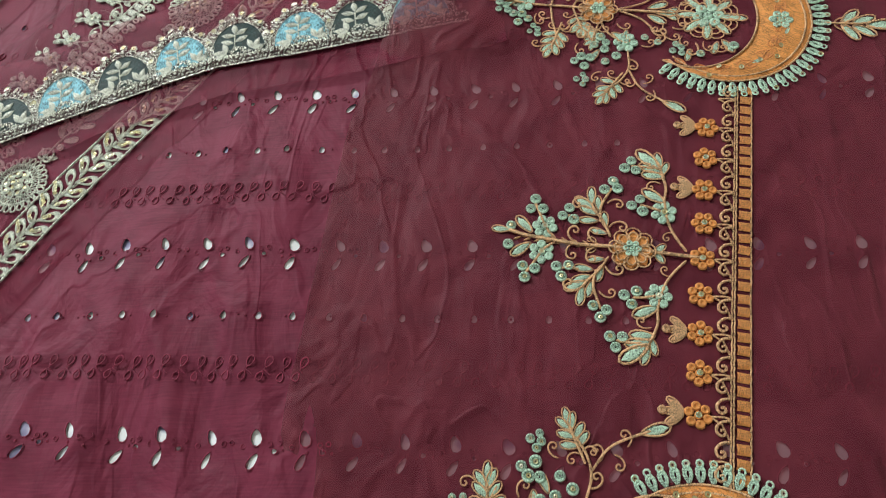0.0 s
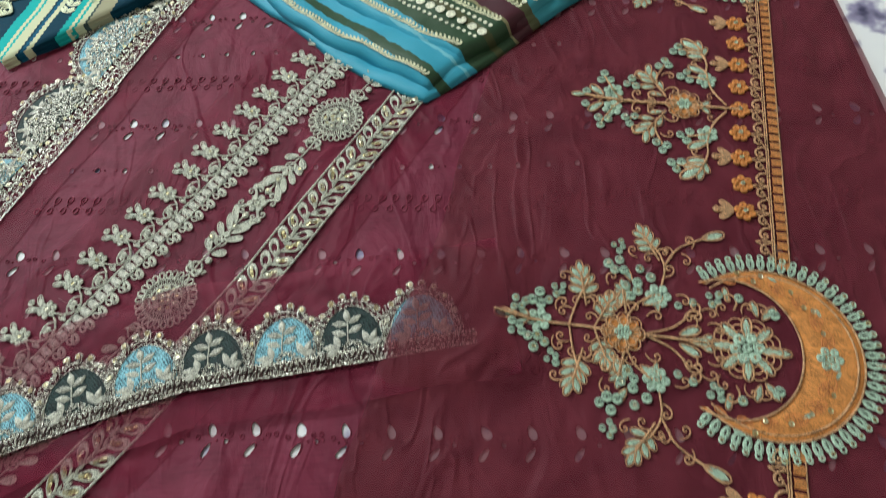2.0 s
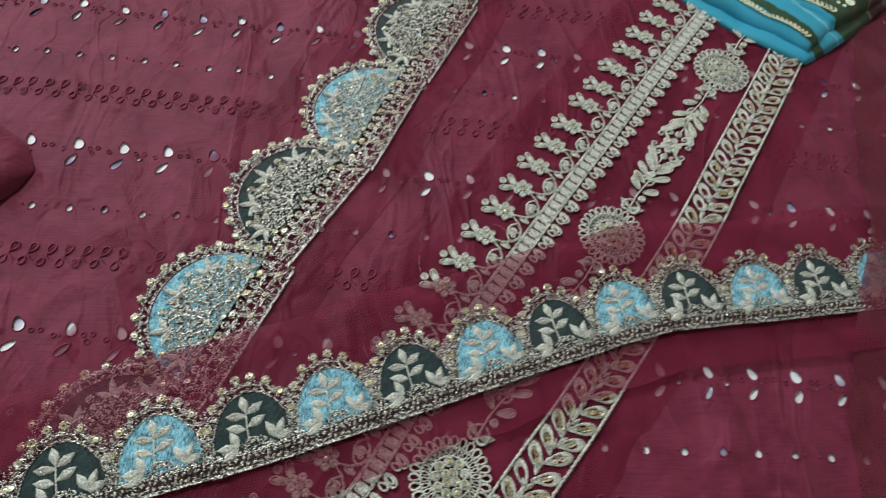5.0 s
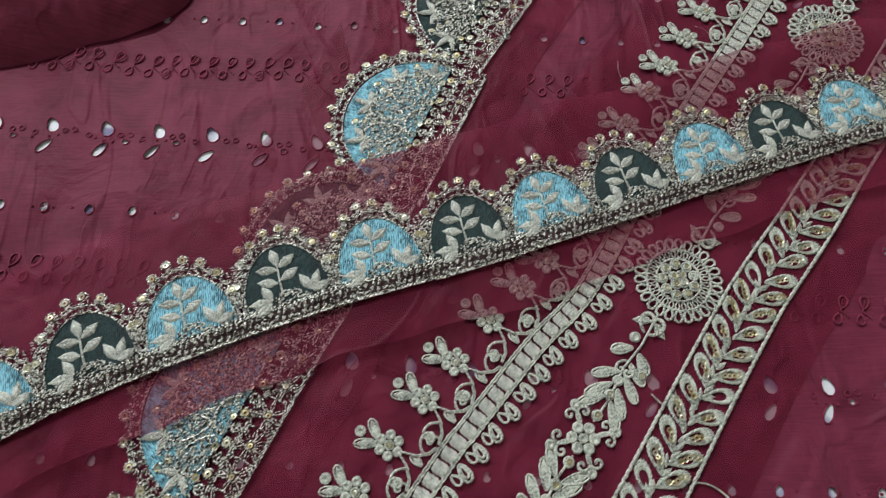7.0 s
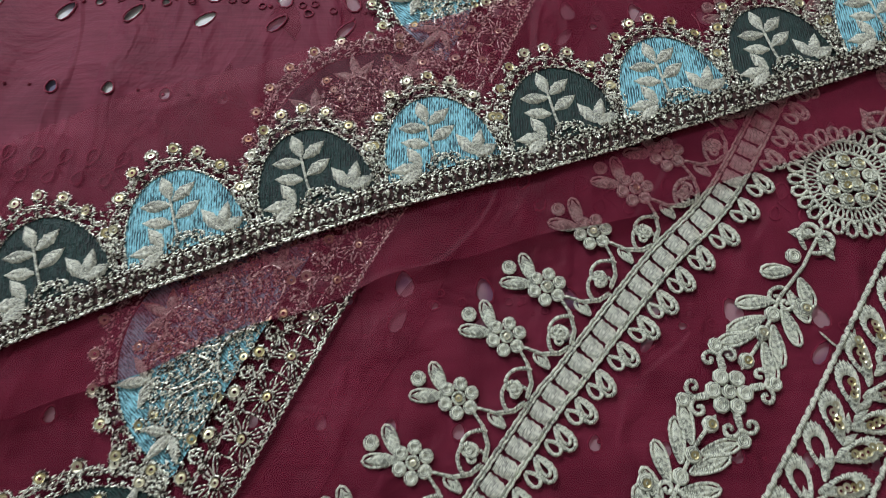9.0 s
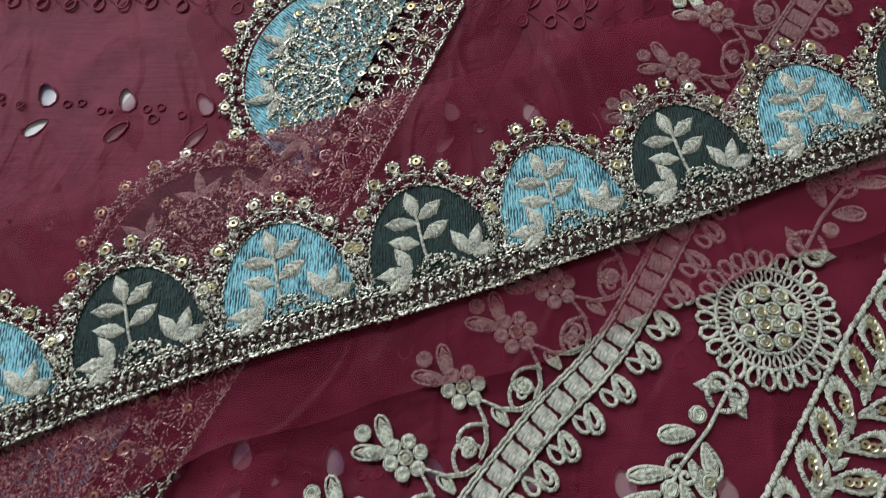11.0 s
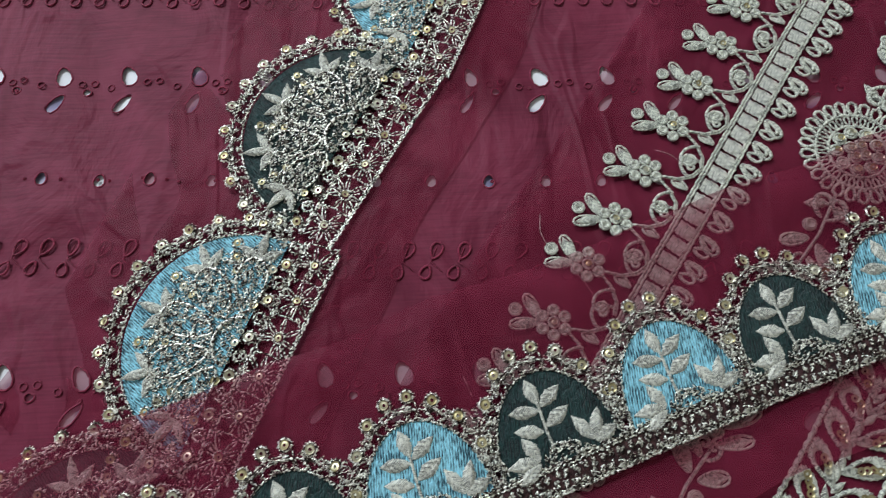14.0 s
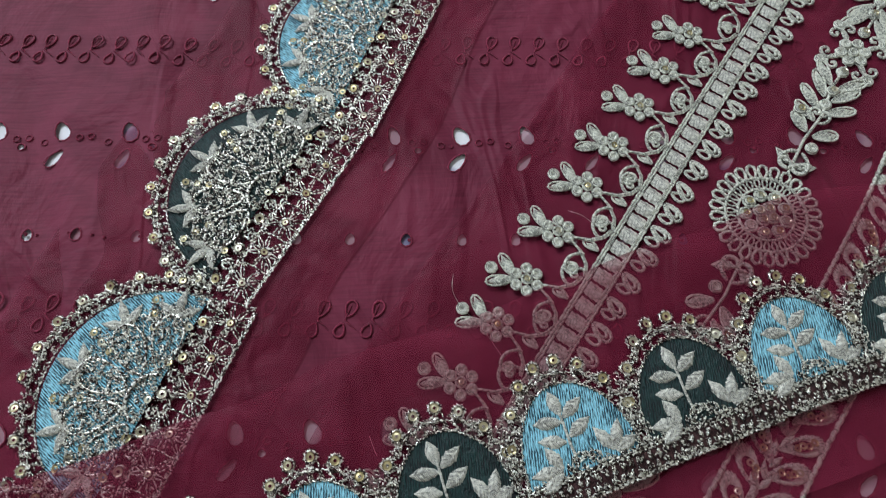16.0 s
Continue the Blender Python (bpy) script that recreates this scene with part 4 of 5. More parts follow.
def narrow_meshes():
    r = random.Random(6)
    border = zari_arch(0, 0.0112, 0.0236, 0.0338, 0.0062, 5)
    for x, y in arch_points(0, 0.012, 0.0268, 0.0424, 8, 22, 158):
        sequin_seat(border, x, y, r)
    for s in (-1, 1):
        for i in range(60):
            x, y = s * (PA / 2 - r.uniform(0, 0.0085)), 0.0115 + r.uniform(0, 0.029)
            if ((x / 0.0238) ** 2 + ((y - 0.0112) / 0.0340) ** 2) > 1:
                stitch(border, x, y, r.uniform(0.0003, 0.0012), r.uniform(0, 3.1), r.uniform(0.0008, 0.0014))
    # a sprig of five leaves, with a sprig of three on each side
    g = Geo()
    for x, y, a, L in ((-0.0018, 0.0330, 96, 0.0098), (-0.0012, 0.0317, 27, 0.0106), (-0.0024, 0.0305, 166, 0.0110), (-0.0018, 0.0242, 22, 0.0110), (-0.0036, 0.0228, 160, 0.0108), (-0.0090, 0.0140, 174, 0.0122), (-0.0088, 0.0142, 112, 0.0098), (-0.0094, 0.0128, 205, 0.0104), (0.0128, 0.0136, 113, 0.0112), (0.0132, 0.0136, 62, 0.0112), (0.0130, 0.0130, 14, 0.0100)):
        leaf(g, x, y, a, L * 1.06, 0.0054, 0.0017, 0.001, 0.5, rag=0.16)
    tube(g, [(-0.0026, 0.0150), (-0.0026, 0.0220), (-0.0020, 0.0300), (-0.0018, 0.0345)], 0.0006, 0.001)
    f = Geo()
    for i in range(90):
        t, q = r.uniform(0, 3.14), r.uniform(0.003, 0.0065)
        stitch(f, q * 1.25 * math.cos(t), 0.0115 + q * math.sin(t), 0.0016 + r.uniform(0, 0.0005), t + 1.57 + r.gauss(0, 0.5), r.uniform(0.0006, 0.0011), 0.00036)
    for i in range(70):
        stitch(f, r.uniform(-0.022, 0.022), 0.0108 + abs(r.gauss(0, 0.0010)), 0.0012, r.gauss(0, 0.5), r.uniform(0.0007, 0.0013), 0.00036)
    # two rows of knots on a dark net, between cords
    b = Geo()
    n = 14
    for i in range(n):
        for k in range(2):
            x, y = -PA / 2 + (i + 0.5 + 0.4 * k) * PA / n + r.gauss(0, 0.0002), 0.0032 + 0.0038 * k
            for q in range(6):
                stitch(b, x + r.gauss(0, 0.0006), y + r.gauss(0, 0.0006), 0.0010 + 0.0002 * q, r.uniform(0.5, 2.7), r.uniform(0.0008, 0.0013), 0.00055)
    for y, q in ((0.0003, 0.0006), (0.0013, 0.0005), (0.0092, 0.0005), (0.0102, 0.0006)):
        tube(b, [(-PA / 2 + PA * i / 44, y + (0.0003 if i % 2 else -0.0003), 0.0002 * (i % 3)) for i in range(45)], q, 0.0003, 5, ends=False)
    net = Geo()
    net.grid([[((-PA / 2 + PA * i / 20, 0.0008 + 0.0088 * j / 4, 0.0004 + 0.0003 * (j % 2)), (PA * i * 50, j * 2.2)) for i in range(21)] for j in range(5)])
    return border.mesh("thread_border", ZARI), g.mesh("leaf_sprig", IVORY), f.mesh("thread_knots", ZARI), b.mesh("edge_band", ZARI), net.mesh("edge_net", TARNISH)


narrow = thing("narrow_lace_trim", "narrow scalloped lace trim in tarnished metal thread, with sky-blue and bottle-green scallops", "lace trim")
part("backing", strip(LACE_A, 0.02, LACE_A.length, -0.028, 0.083, Z_TOP - 0.0014, 110, 12, 0.005).mesh("backing", ORGANZA), narrow, label="sheer maroon organza backing")
n_border, n_leaf, n_knots, n_band, n_net = narrow_meshes()
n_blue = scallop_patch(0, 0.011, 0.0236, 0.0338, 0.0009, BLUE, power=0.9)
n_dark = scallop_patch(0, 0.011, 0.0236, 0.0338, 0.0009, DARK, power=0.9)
sA = LACE_A.nearest(0.0125, -0.0405)
SEWN = {-1: -0.001, 1: -0.002, 2: -0.002, 3: -0.002, 4: -0.003, 5: -0.005, 6: -0.0105, 7: -0.0085, 8: -0.0115, 9: -0.0115}
for k in range(-7, 10):
    s = sA + PA * k + SEWN.get(k, 0.0)
    if not 0.02 < s < LACE_A.length - 0.01:
        continue
    sc = part("scallop", n_blue if k % 2 else n_dark, narrow, laid(LACE_A, s, -0.0016, Z_TOP), "sky-blue satin scallop" if k % 2 else "bottle-green satin scallop")
    part("thread_border", n_border, sc)
    part("leaf_sprig", n_leaf, sc)
    part("thread_knots", n_knots, sc)
    part("edge_net", n_net, part("edge_band", n_band, narrow, laid(LACE_A, sA + PA * k, -0.0016, Z_TOP)))
    for x, y in arch_points(0, 0.012, 0.0268, 0.0424, 8, 22, 158):
        sequin(x, y, 0.0016, sc)

# ---- sheer panel with the orange, copper and mint neckline embroidery ----
panel = thing("embroidered_panel", "sheer dark maroon panel embroidered in orange, copper and mint thread", "fabric")
PO, PD = Vector((0.7035, 0.056)), Vector((0.2036, 0.979))
PR, PA_DEG = Vector((PD.y, -PD.x)), -11.75
PERIOD = 0.424


def hump(x, y):
    """The panel rides up over the end of the narrow lace."""
    return 0.0105 * math.exp(-(((x - 0.465) / 0.06) ** 4) - ((y - 0.095) / 0.06) ** 4)


def panel_cloth():
    left = Path([(0.335, -0.44), (0.352, -0.30), (0.370, -0.15), (0.392, -0.02), (0.428, 0.08), (0.462, 0.16), (0.50, 0.30), (0.55, 0.45), (0.60, 0.62)])
    g = Geo()
    rows = []
    for i in range(101):
        x0, y0, _ = left.at(left.length * i / 100)
        x0 += 0.004 * noise.noise((y0 * 18, 0.5, 0))
        row = []
        for j in range(41):
            x = x0 + (0.842 + 0.01 * noise.noise((y0 * 5, 2, 2)) - x0) * j / 40
            row.append(((x, y0, lie(x, y0) + 0.0016 + hump(x, y0) + 0.0005 * noise.noise((x * 40, y0 * 40, 5))), (x * 1000, y0 * 1000)))
        rows.append(row)
    g.grid(rows)
    return g.mesh("cloth", PANEL)


part("cloth", panel_cloth(), panel)


SHIFT = {-2: (0.0, 0.008), 0: (0.0, -0.0045), 2: (-0.010, -0.004)}


def spot(u, v, k, ang=0.0, z=0.0024):
    """A pose on the panel: u across, v along, from the middle of motif k (half periods)."""
    du, dv = SHIFT.get(k, (0.0, 0.0))
    p = PO + PR * (u + du) + PD * (v + dv + PERIOD * k / 2)
    return pose(p.x, p.y, lie(p.x, p.y) + hump(p.x, p.y) + z, 0, 0, ang + PA_DEG)


g = Geo()
flower(g, 0, 0, 0.0084, 6, 0, 0.4, 0.0020)
small_flower = g.mesh("orange_flower", ORANGE)
g = Geo()
button(g, 0, 0, 0.0024, 0.0028)
flower_eye = g.mesh("flower_eye", MINT)
g = Geo()
leaf(g, 0, 0, 0, 0.0125, 0.0052, 0.0016)
drop(g, 0, 0, 0, 0.0130, 0.0060, 0.0006)
copper_leaf = g.mesh("leaf", COPPER)
g = Geo()
for i in range(8):
    leaf(g, 0.003 * math.cos(i * 0.785), 0.003 * math.sin(i * 0.785), 45 * i, 0.0118, 0.0112, 0.0020, rag=0.06)
big_flower = g.mesh("orange_flower", ORANGE)
g = Geo()
for i in range(8):
    a = i * math.pi / 4
    drop(g, 0.003 * math.cos(a), 0.003 * math.sin(a), 45 * i, 0.0125, 0.0118, 0.0006, 0.0010)
    drop(g, 0.004 * math.cos(a), 0.004 * math.sin(a), 45 * i, 0.0080, 0.0070, 0.0005, 0.0016)
big_outline = g.mesh("petal_outline", COPPER)
g = Geo()
flower(g, 0, 0, 0.0062, 6, 0.0016)
mint_eye = g.mesh("flower_eye", MINT)
g = Geo()
leaf(g, 0, 0, 0, 0.0155, 0.0066, 0.0015, 0, 0.5, 14, 0.15)
mint_leaf = g.mesh("leaf", MINT)
g = Geo()
drop(g, -0.0015, 0, 0, 0.0180, 0.0090, 0.0007, 0.0002)
leaf_outline = g.mesh("leaf_outline", COPPER)
g = Geo()
ring(g, 0, 0, 0.0029, 0.0010, 0.0001, 12)
ring(g, 0, 0, 0.0013, 0.0007, 0.0003, 9)
mint_coil = g.mesh("mint_coil", MINT)
g = Geo()
flower(g, 0, 0, 0.0105, 6)
mint_flower = g.mesh("mint_flower", MINT)
g = Geo()
tube(g, curl(0, 0, -10, 0.0078, 1), 0.0008)
curl_l = g.mesh("curl", COPPER)
g = Geo()
tube(g, curl(0, 0, 10, 0.0078, -1), 0.0008)
curl_r = g.mesh("curl", COPPER)


g = Geo()
leaf(g, 0, 0, 0, 0.0060, 0.0020, 0.0010, 0, 0.0)
barb = g.mesh("barb", COPPER)


class Motif:
    """Places pieces of one motif on the panel."""

    def __init__(self, k):
        self.k = k

    def add(self, name, me, u, v, ang=0.0, size=1.0, z=0.0024):
        return part(name, me, panel, spot(u, v, self.k, ang, z) @ Matrix.Scale(size, 4))

    def leaf(self, u, v, ang, size=1.0):
        l = self.add("leaf", mint_leaf, u, v, ang, size)
        part("leaf_outline", leaf_outline, l)

    def curl(self, u, v, ang, hand, size=1.0):
        self.add("curl", curl_l if hand > 0 else curl_r, u, v, ang, size)

    def stem(self, pts, r=0.0009):
        p = Path(pts, 8)
        g = Geo()
        n = max(6, int(p.length / 0.004))
        out = []
        for i in range(n + 1):
            x, y, _ = p.at(p.length * i / n)
            w = spot(x, y, self.k).translation
            out.append((w.x, w.y, w.z))
        tube(g, out, r)
        part("stem", g.mesh("stem", COPPER), panel)

    def coil(self, u, v, size=1.0):
        c = self.add("mint_coil", mint_coil, u, v, 0, size)
        if rnd.random() < 0.45:
            sequin(0, 0, 0.0022, c, 0.8)

    def bunch(self, u, v, ang, size=1.0):
        """Three or four coils at the end of a twig."""
        for d, q in ((0, 0.0075), (-75, 0.0058), (75, 0.0058), (180, 0.001)):
            a = radians(ang + d)
            self.coil(u + q * size * math.cos(a), v + q * size * math.sin(a), size * rnd.uniform(0.78, 0.98))

    def plume(self, u, v, ang, size=1.0, ends=True):
        """A twig with five leaves, spreading, and coils beside it."""
        a = radians(ang)
        for d, q in ((0, 0.015), (34, 0.012), (-34, 0.012), (48, 0.0065), (-48, 0.0065), (62, 0.001), (-62, 0.001)):
            self.leaf(u + q * size * math.cos(a), v + q * size * math.sin(a), ang + d + rnd.gauss(0, 6), size * 0.70)
        for h in (-1, 1):
            self.curl(u - 0.004 * math.cos(a), v - 0.004 * math.sin(a), ang + 50 * h, h, 0.75)
        self.stem([(u - 0.010 * math.cos(radians(ang)), v - 0.010 * math.sin(radians(ang))), (u, v), (u + 0.014 * size * math.cos(radians(ang)), v + 0.014 * size * math.sin(radians(ang)))])


def both(fn):
    for s in (1, -1):
        fn(s)


def crescent_motif(k):
    m = Motif(k)
    cu, R, iu, ir = -0.0140, 0.0620, -0.0390, 0.0480
    # the moon: satin between two arcs, heaped in the middle
    g = Geo()
    rows = []
    a_out, n = 132, 48
    for i in range(n + 1):
        t = -1 + 2 * i / n
        ao = radians(a_out * t)
        po = Vector((cu + R * math.cos(ao), R * math.sin(ao)))
        ai = radians(116 * t)
        pi_ = Vector((iu + ir * math.cos(ai), (ir + 0.004) * math.sin(ai)))
        row = []
        for j in range(7):
            q = j / 6
            p = po.lerp(pi_, q)
            w = spot(p.x, p.y, k).translation
            row.append(((w.x, w.y, w.z + 0.0016 * (1 - (2 * q - 1) ** 4)), ((p.y * 1000 + p.x * 500) * 0.9, q * 12)))
        rows.append(row)
    g.grid(rows)
    moon = part("moon", g.mesh("moon", ORANGE), panel, None, "orange satin crescent")
    for f, r in ((1.0, R), (0.93, R), (1.0, ir)):
        g = Geo()
        c0, lim, r0 = (cu, a_out, r * f) if r == R else (iu, 116, r)
        pts = []
        for i in range(60):
            a = radians(-lim + 2 * lim * i / 59)
            w = spot(c0 + r0 * math.cos(a), r0 * math.sin(a) * (1.0 if r == R else 1.08), k).translation
            pts.append((w.x, w.y, w.z + 0.0006))
        tube(g, pts, 0.0008)
        part("cord", g.mesh("cord", COPPER), moon)
    for i in range(20):
        a = radians(-98 + 196 * i / 19 + rnd.gauss(0, 3))
        q = 0.5 * R + 0.5 * ir + rnd.gauss(0, 0.003)
        u, v = 0.5 * (cu + iu) + q * math.cos(a), q * math.sin(a)
        if i % 4 == 0:
            m.add("leaf", mint_leaf, u, v, math.degrees(a) + 80, 0.6, 0.0036)
        else:
            w = spot(u, v, k, 0, 0.0045).translation
            sequin(w.x, w.y, w.z, panel, 1.0)
    for i in range(25):
        a = -108 + 216 * i / 24
        q = 0.052 + 0.004 * (i % 2)
        w = 0.35 + 0.65 * math.cos(radians(a * 0.72))
        m.add("petal_outline", moon_petal, 0.5 * (cu + iu) + q * math.cos(radians(a)), q * math.sin(radians(a)), a + (100 if i % 2 else -100), 0.55 + 0.6 * w, 0.0034)
    m.add("mint_flower", mint_flower, 0.026, 0.0, 0, 0.85, 0.0036)
    m.leaf(-0.0120, 0.0, 0, 0.85)
    # fringe of mint loops
    n = 43
    for i in range(n):
        a = -128 + 256 * i / (n - 1)
        u, v = cu + (R + 0.0012) * math.cos(radians(a)), (R + 0.0012) * math.sin(radians(a))
        m.add("fringe_loop", fringe_mint, u, v, a, 1.0)
        if rnd.random() < 0.6:
            w = spot(u + 0.0106 * math.cos(radians(a)), v + 0.0106 * math.sin(radians(a)), k, 0, 0.0035).translation
            sequin(w.x, w.y, w.z, panel, 1.0)
    # rosette and sprigs inside the moon
    m.add("mint_flower", mint_flower, -0.0275, 0.0, 10, 1.15)
    for i in range(8):
        a = i * math.pi / 4
        m.leaf(-0.0275 + 0.008 * math.cos(a), 0.008 * math.sin(a), 45 * i, 0.95)
        m.add("petal_outline", round_petal, -0.0275 + 0.006 * math.cos(a + 0.39), 0.006 * math.sin(a + 0.39), 45 * i + 22, 1.0, 0.0020)

    def sprigs(s):
        m.bunch(-0.047, 0.034 * s, 150 * s, 0.85)
        m.curl(-0.036, 0.028 * s, 60 * s, s)
        m.curl(-0.030, 0.026 * s, 100 * s, -s, 0.8)
        m.curl(-0.046, 0.022 * s, 120 * s, -s, 0.8)
        m.curl(-0.022, 0.034 * s, 20 * s, -s, 0.8)
        m.coil(-0.032, 0.038 * s, 0.9)
        m.leaf(-0.040, 0.036 * s, 100 * s, 0.6)
        m.leaf(-0.016, 0.024 * s, 50 * s, 0.8)
        m.coil(-0.008, 0.028 * s)
        m.leaf(-0.020, 0.026 * s, 105 * s, 0.7)
        # left of the moon
        m.stem([(-0.150, 0.0), (-0.146, 0.018 * s), (-0.138, 0.040 * s)])
        m.plume(-0.141, 0.026 * s, 102 * s, 1.05)
        m.bunch(-0.120, 0.050 * s, 70 * s, 1.1)
        m.bunch(-0.158, 0.026 * s, 150 * s, 0.8)
        m.curl(-0.128, 0.020 * s, 10 * s, s)
        m.curl(-0.160, 0.010 * s, 110 * s, -s, 0.9)
        m.stem([(-0.112, 0.006 * s), (-0.104, 0.022 * s), (-0.092, 0.032 * s)])
        m.add("mint_flower", mint_flower, -0.088, 0.032 * s, 0, 0.9)
        m.bunch(-0.104, 0.034 * s, 160 * s, 1.1)
        m.leaf(-0.098, 0.024 * s, 30 * s, 0.9)
        m.stem([(-0.086, 0.040 * s), (-0.084, 0.056 * s), (-0.090, 0.070 * s), (-0.101, 0.080 * s)])
        m.stem([(-0.084, 0.058 * s), (-0.074, 0.074 * s), (-0.052, 0.087 * s)])
        m.plume(-0.093, 0.070 * s, 120 * s, 0.95)
        m.bunch(-0.116, 0.070 * s, 175 * s, 0.8)
        m.leaf(-0.056, 0.085 * s, 22 * s, 1.0)
        for q, h in ((0.0, 1), (0.35, -1), (0.7, 1)):
            m.curl(-0.080 + 0.022 * q, (0.064 + 0.016 * q) * s, (60 if h > 0 else -10) * s, h * s, 0.8)
        m.curl(-0.085, 0.048 * s, 10 * s, s, 0.9)
        m.plume(-0.128, 0.010 * s, 66 * s, 0.85)
        m.curl(-0.118, 0.030 * s, 20 * s, -s, 0.8)
        m.curl(-0.150, 0.040 * s, 140 * s, s, 0.8)
        m.leaf(-0.108, 0.042 * s, 120 * s, 0.7)
        m.coil(-0.094, 0.046 * s)
        m.coil(-0.102, 0.052 * s, 0.9)
        m.curl(-0.104, 0.062 * s, 170 * s, -s, 0.8)
        m.leaf(-0.088, 0.020 * s, 100 * s, 0.6)
        m.coil(-0.064, 0.030 * s, 0.8)
        m.coil(-0.074, 0.026 * s, 0.8)
        for u, v, a, h in ((-0.134, 0.014, 70, 1), (-0.124, 0.036, 120, -1), (-0.096, 0.014, 60, -1), (-0.108, 0.018, 110, 1), (-0.076, 0.034, 20, -1), (-0.062, 0.010, 70, 1), (-0.054, 0.014, 30, -1), (-0.148, 0.012, 150, 1)):
            m.curl(u, v * s, a * s, h * s, 0.85)
        m.leaf(-0.124, 0.016 * s, 125 * s, 0.75)
        m.leaf(-0.116, 0.020 * s, 75 * s, 0.75)
        m.plume(-0.112, 0.024 * s, 100 * s, 0.7)
        # scrolls between flower and moon
        m.stem([(-0.098, 0.0), (-0.078, 0.008 * s), (-0.066, 0.020 * s)])
        m.curl(-0.070, 0.014 * s, 80 * s, -s, 1.1)
        m.curl(-0.066, 0.018 * s, 20 * s, s, 1.0)
        m.leaf(-0.072, 0.004 * s, 25 * s, 0.9)
        m.curl(-0.058, 0.024 * s, 40 * s, -s, 0.8)
        # towards the tip
        m.bunch(-0.172, 0.014 * s, 100 * s, 1.1)
        m.bunch(-0.186, 0.008 * s, 130 * s, 0.9)
        m.leaf(-0.180, 0.002 * s, 155 * s, 0.8)
        # beyond the moon
        m.leaf(0.070, 0.002 * s, 48 * s, 1.0)
        m.leaf(0.078, 0.002 * s, 25 * s, 1.0)
        m.curl(0.064, 0.001 * s, 60 * s, -s, 0.8)

    both(sprigs)
    m.stem([(-0.205, 0.001), (-0.175, -0.001), (-0.14, 0.0), (-0.11, -0.001), (-0.08, 0.0), (-0.055, 0.0)], 0.0012)
    m.stem([(0.055, 0.0), (0.085, 0.001)])
    m.leaf(0.088, 0.0, 8, 1.3)
    m.leaf(-0.188, 0.0, 180, 1.0)
    m.add("mint_flower", mint_flower, -0.172, 0.0, 20, 0.9)
    f = m.add("orange_flower", big_flower, -0.112, -0.001)
    part("petal_outline", big_outline, f)
    part("flower_eye", mint_eye, f)
    m.leaf(-0.066, 0.0, 0, 0.9)
    m.leaf(-0.060, 0.0, 30, 0.7)
    m.leaf(-0.060, 0.0, -30, 0.7)


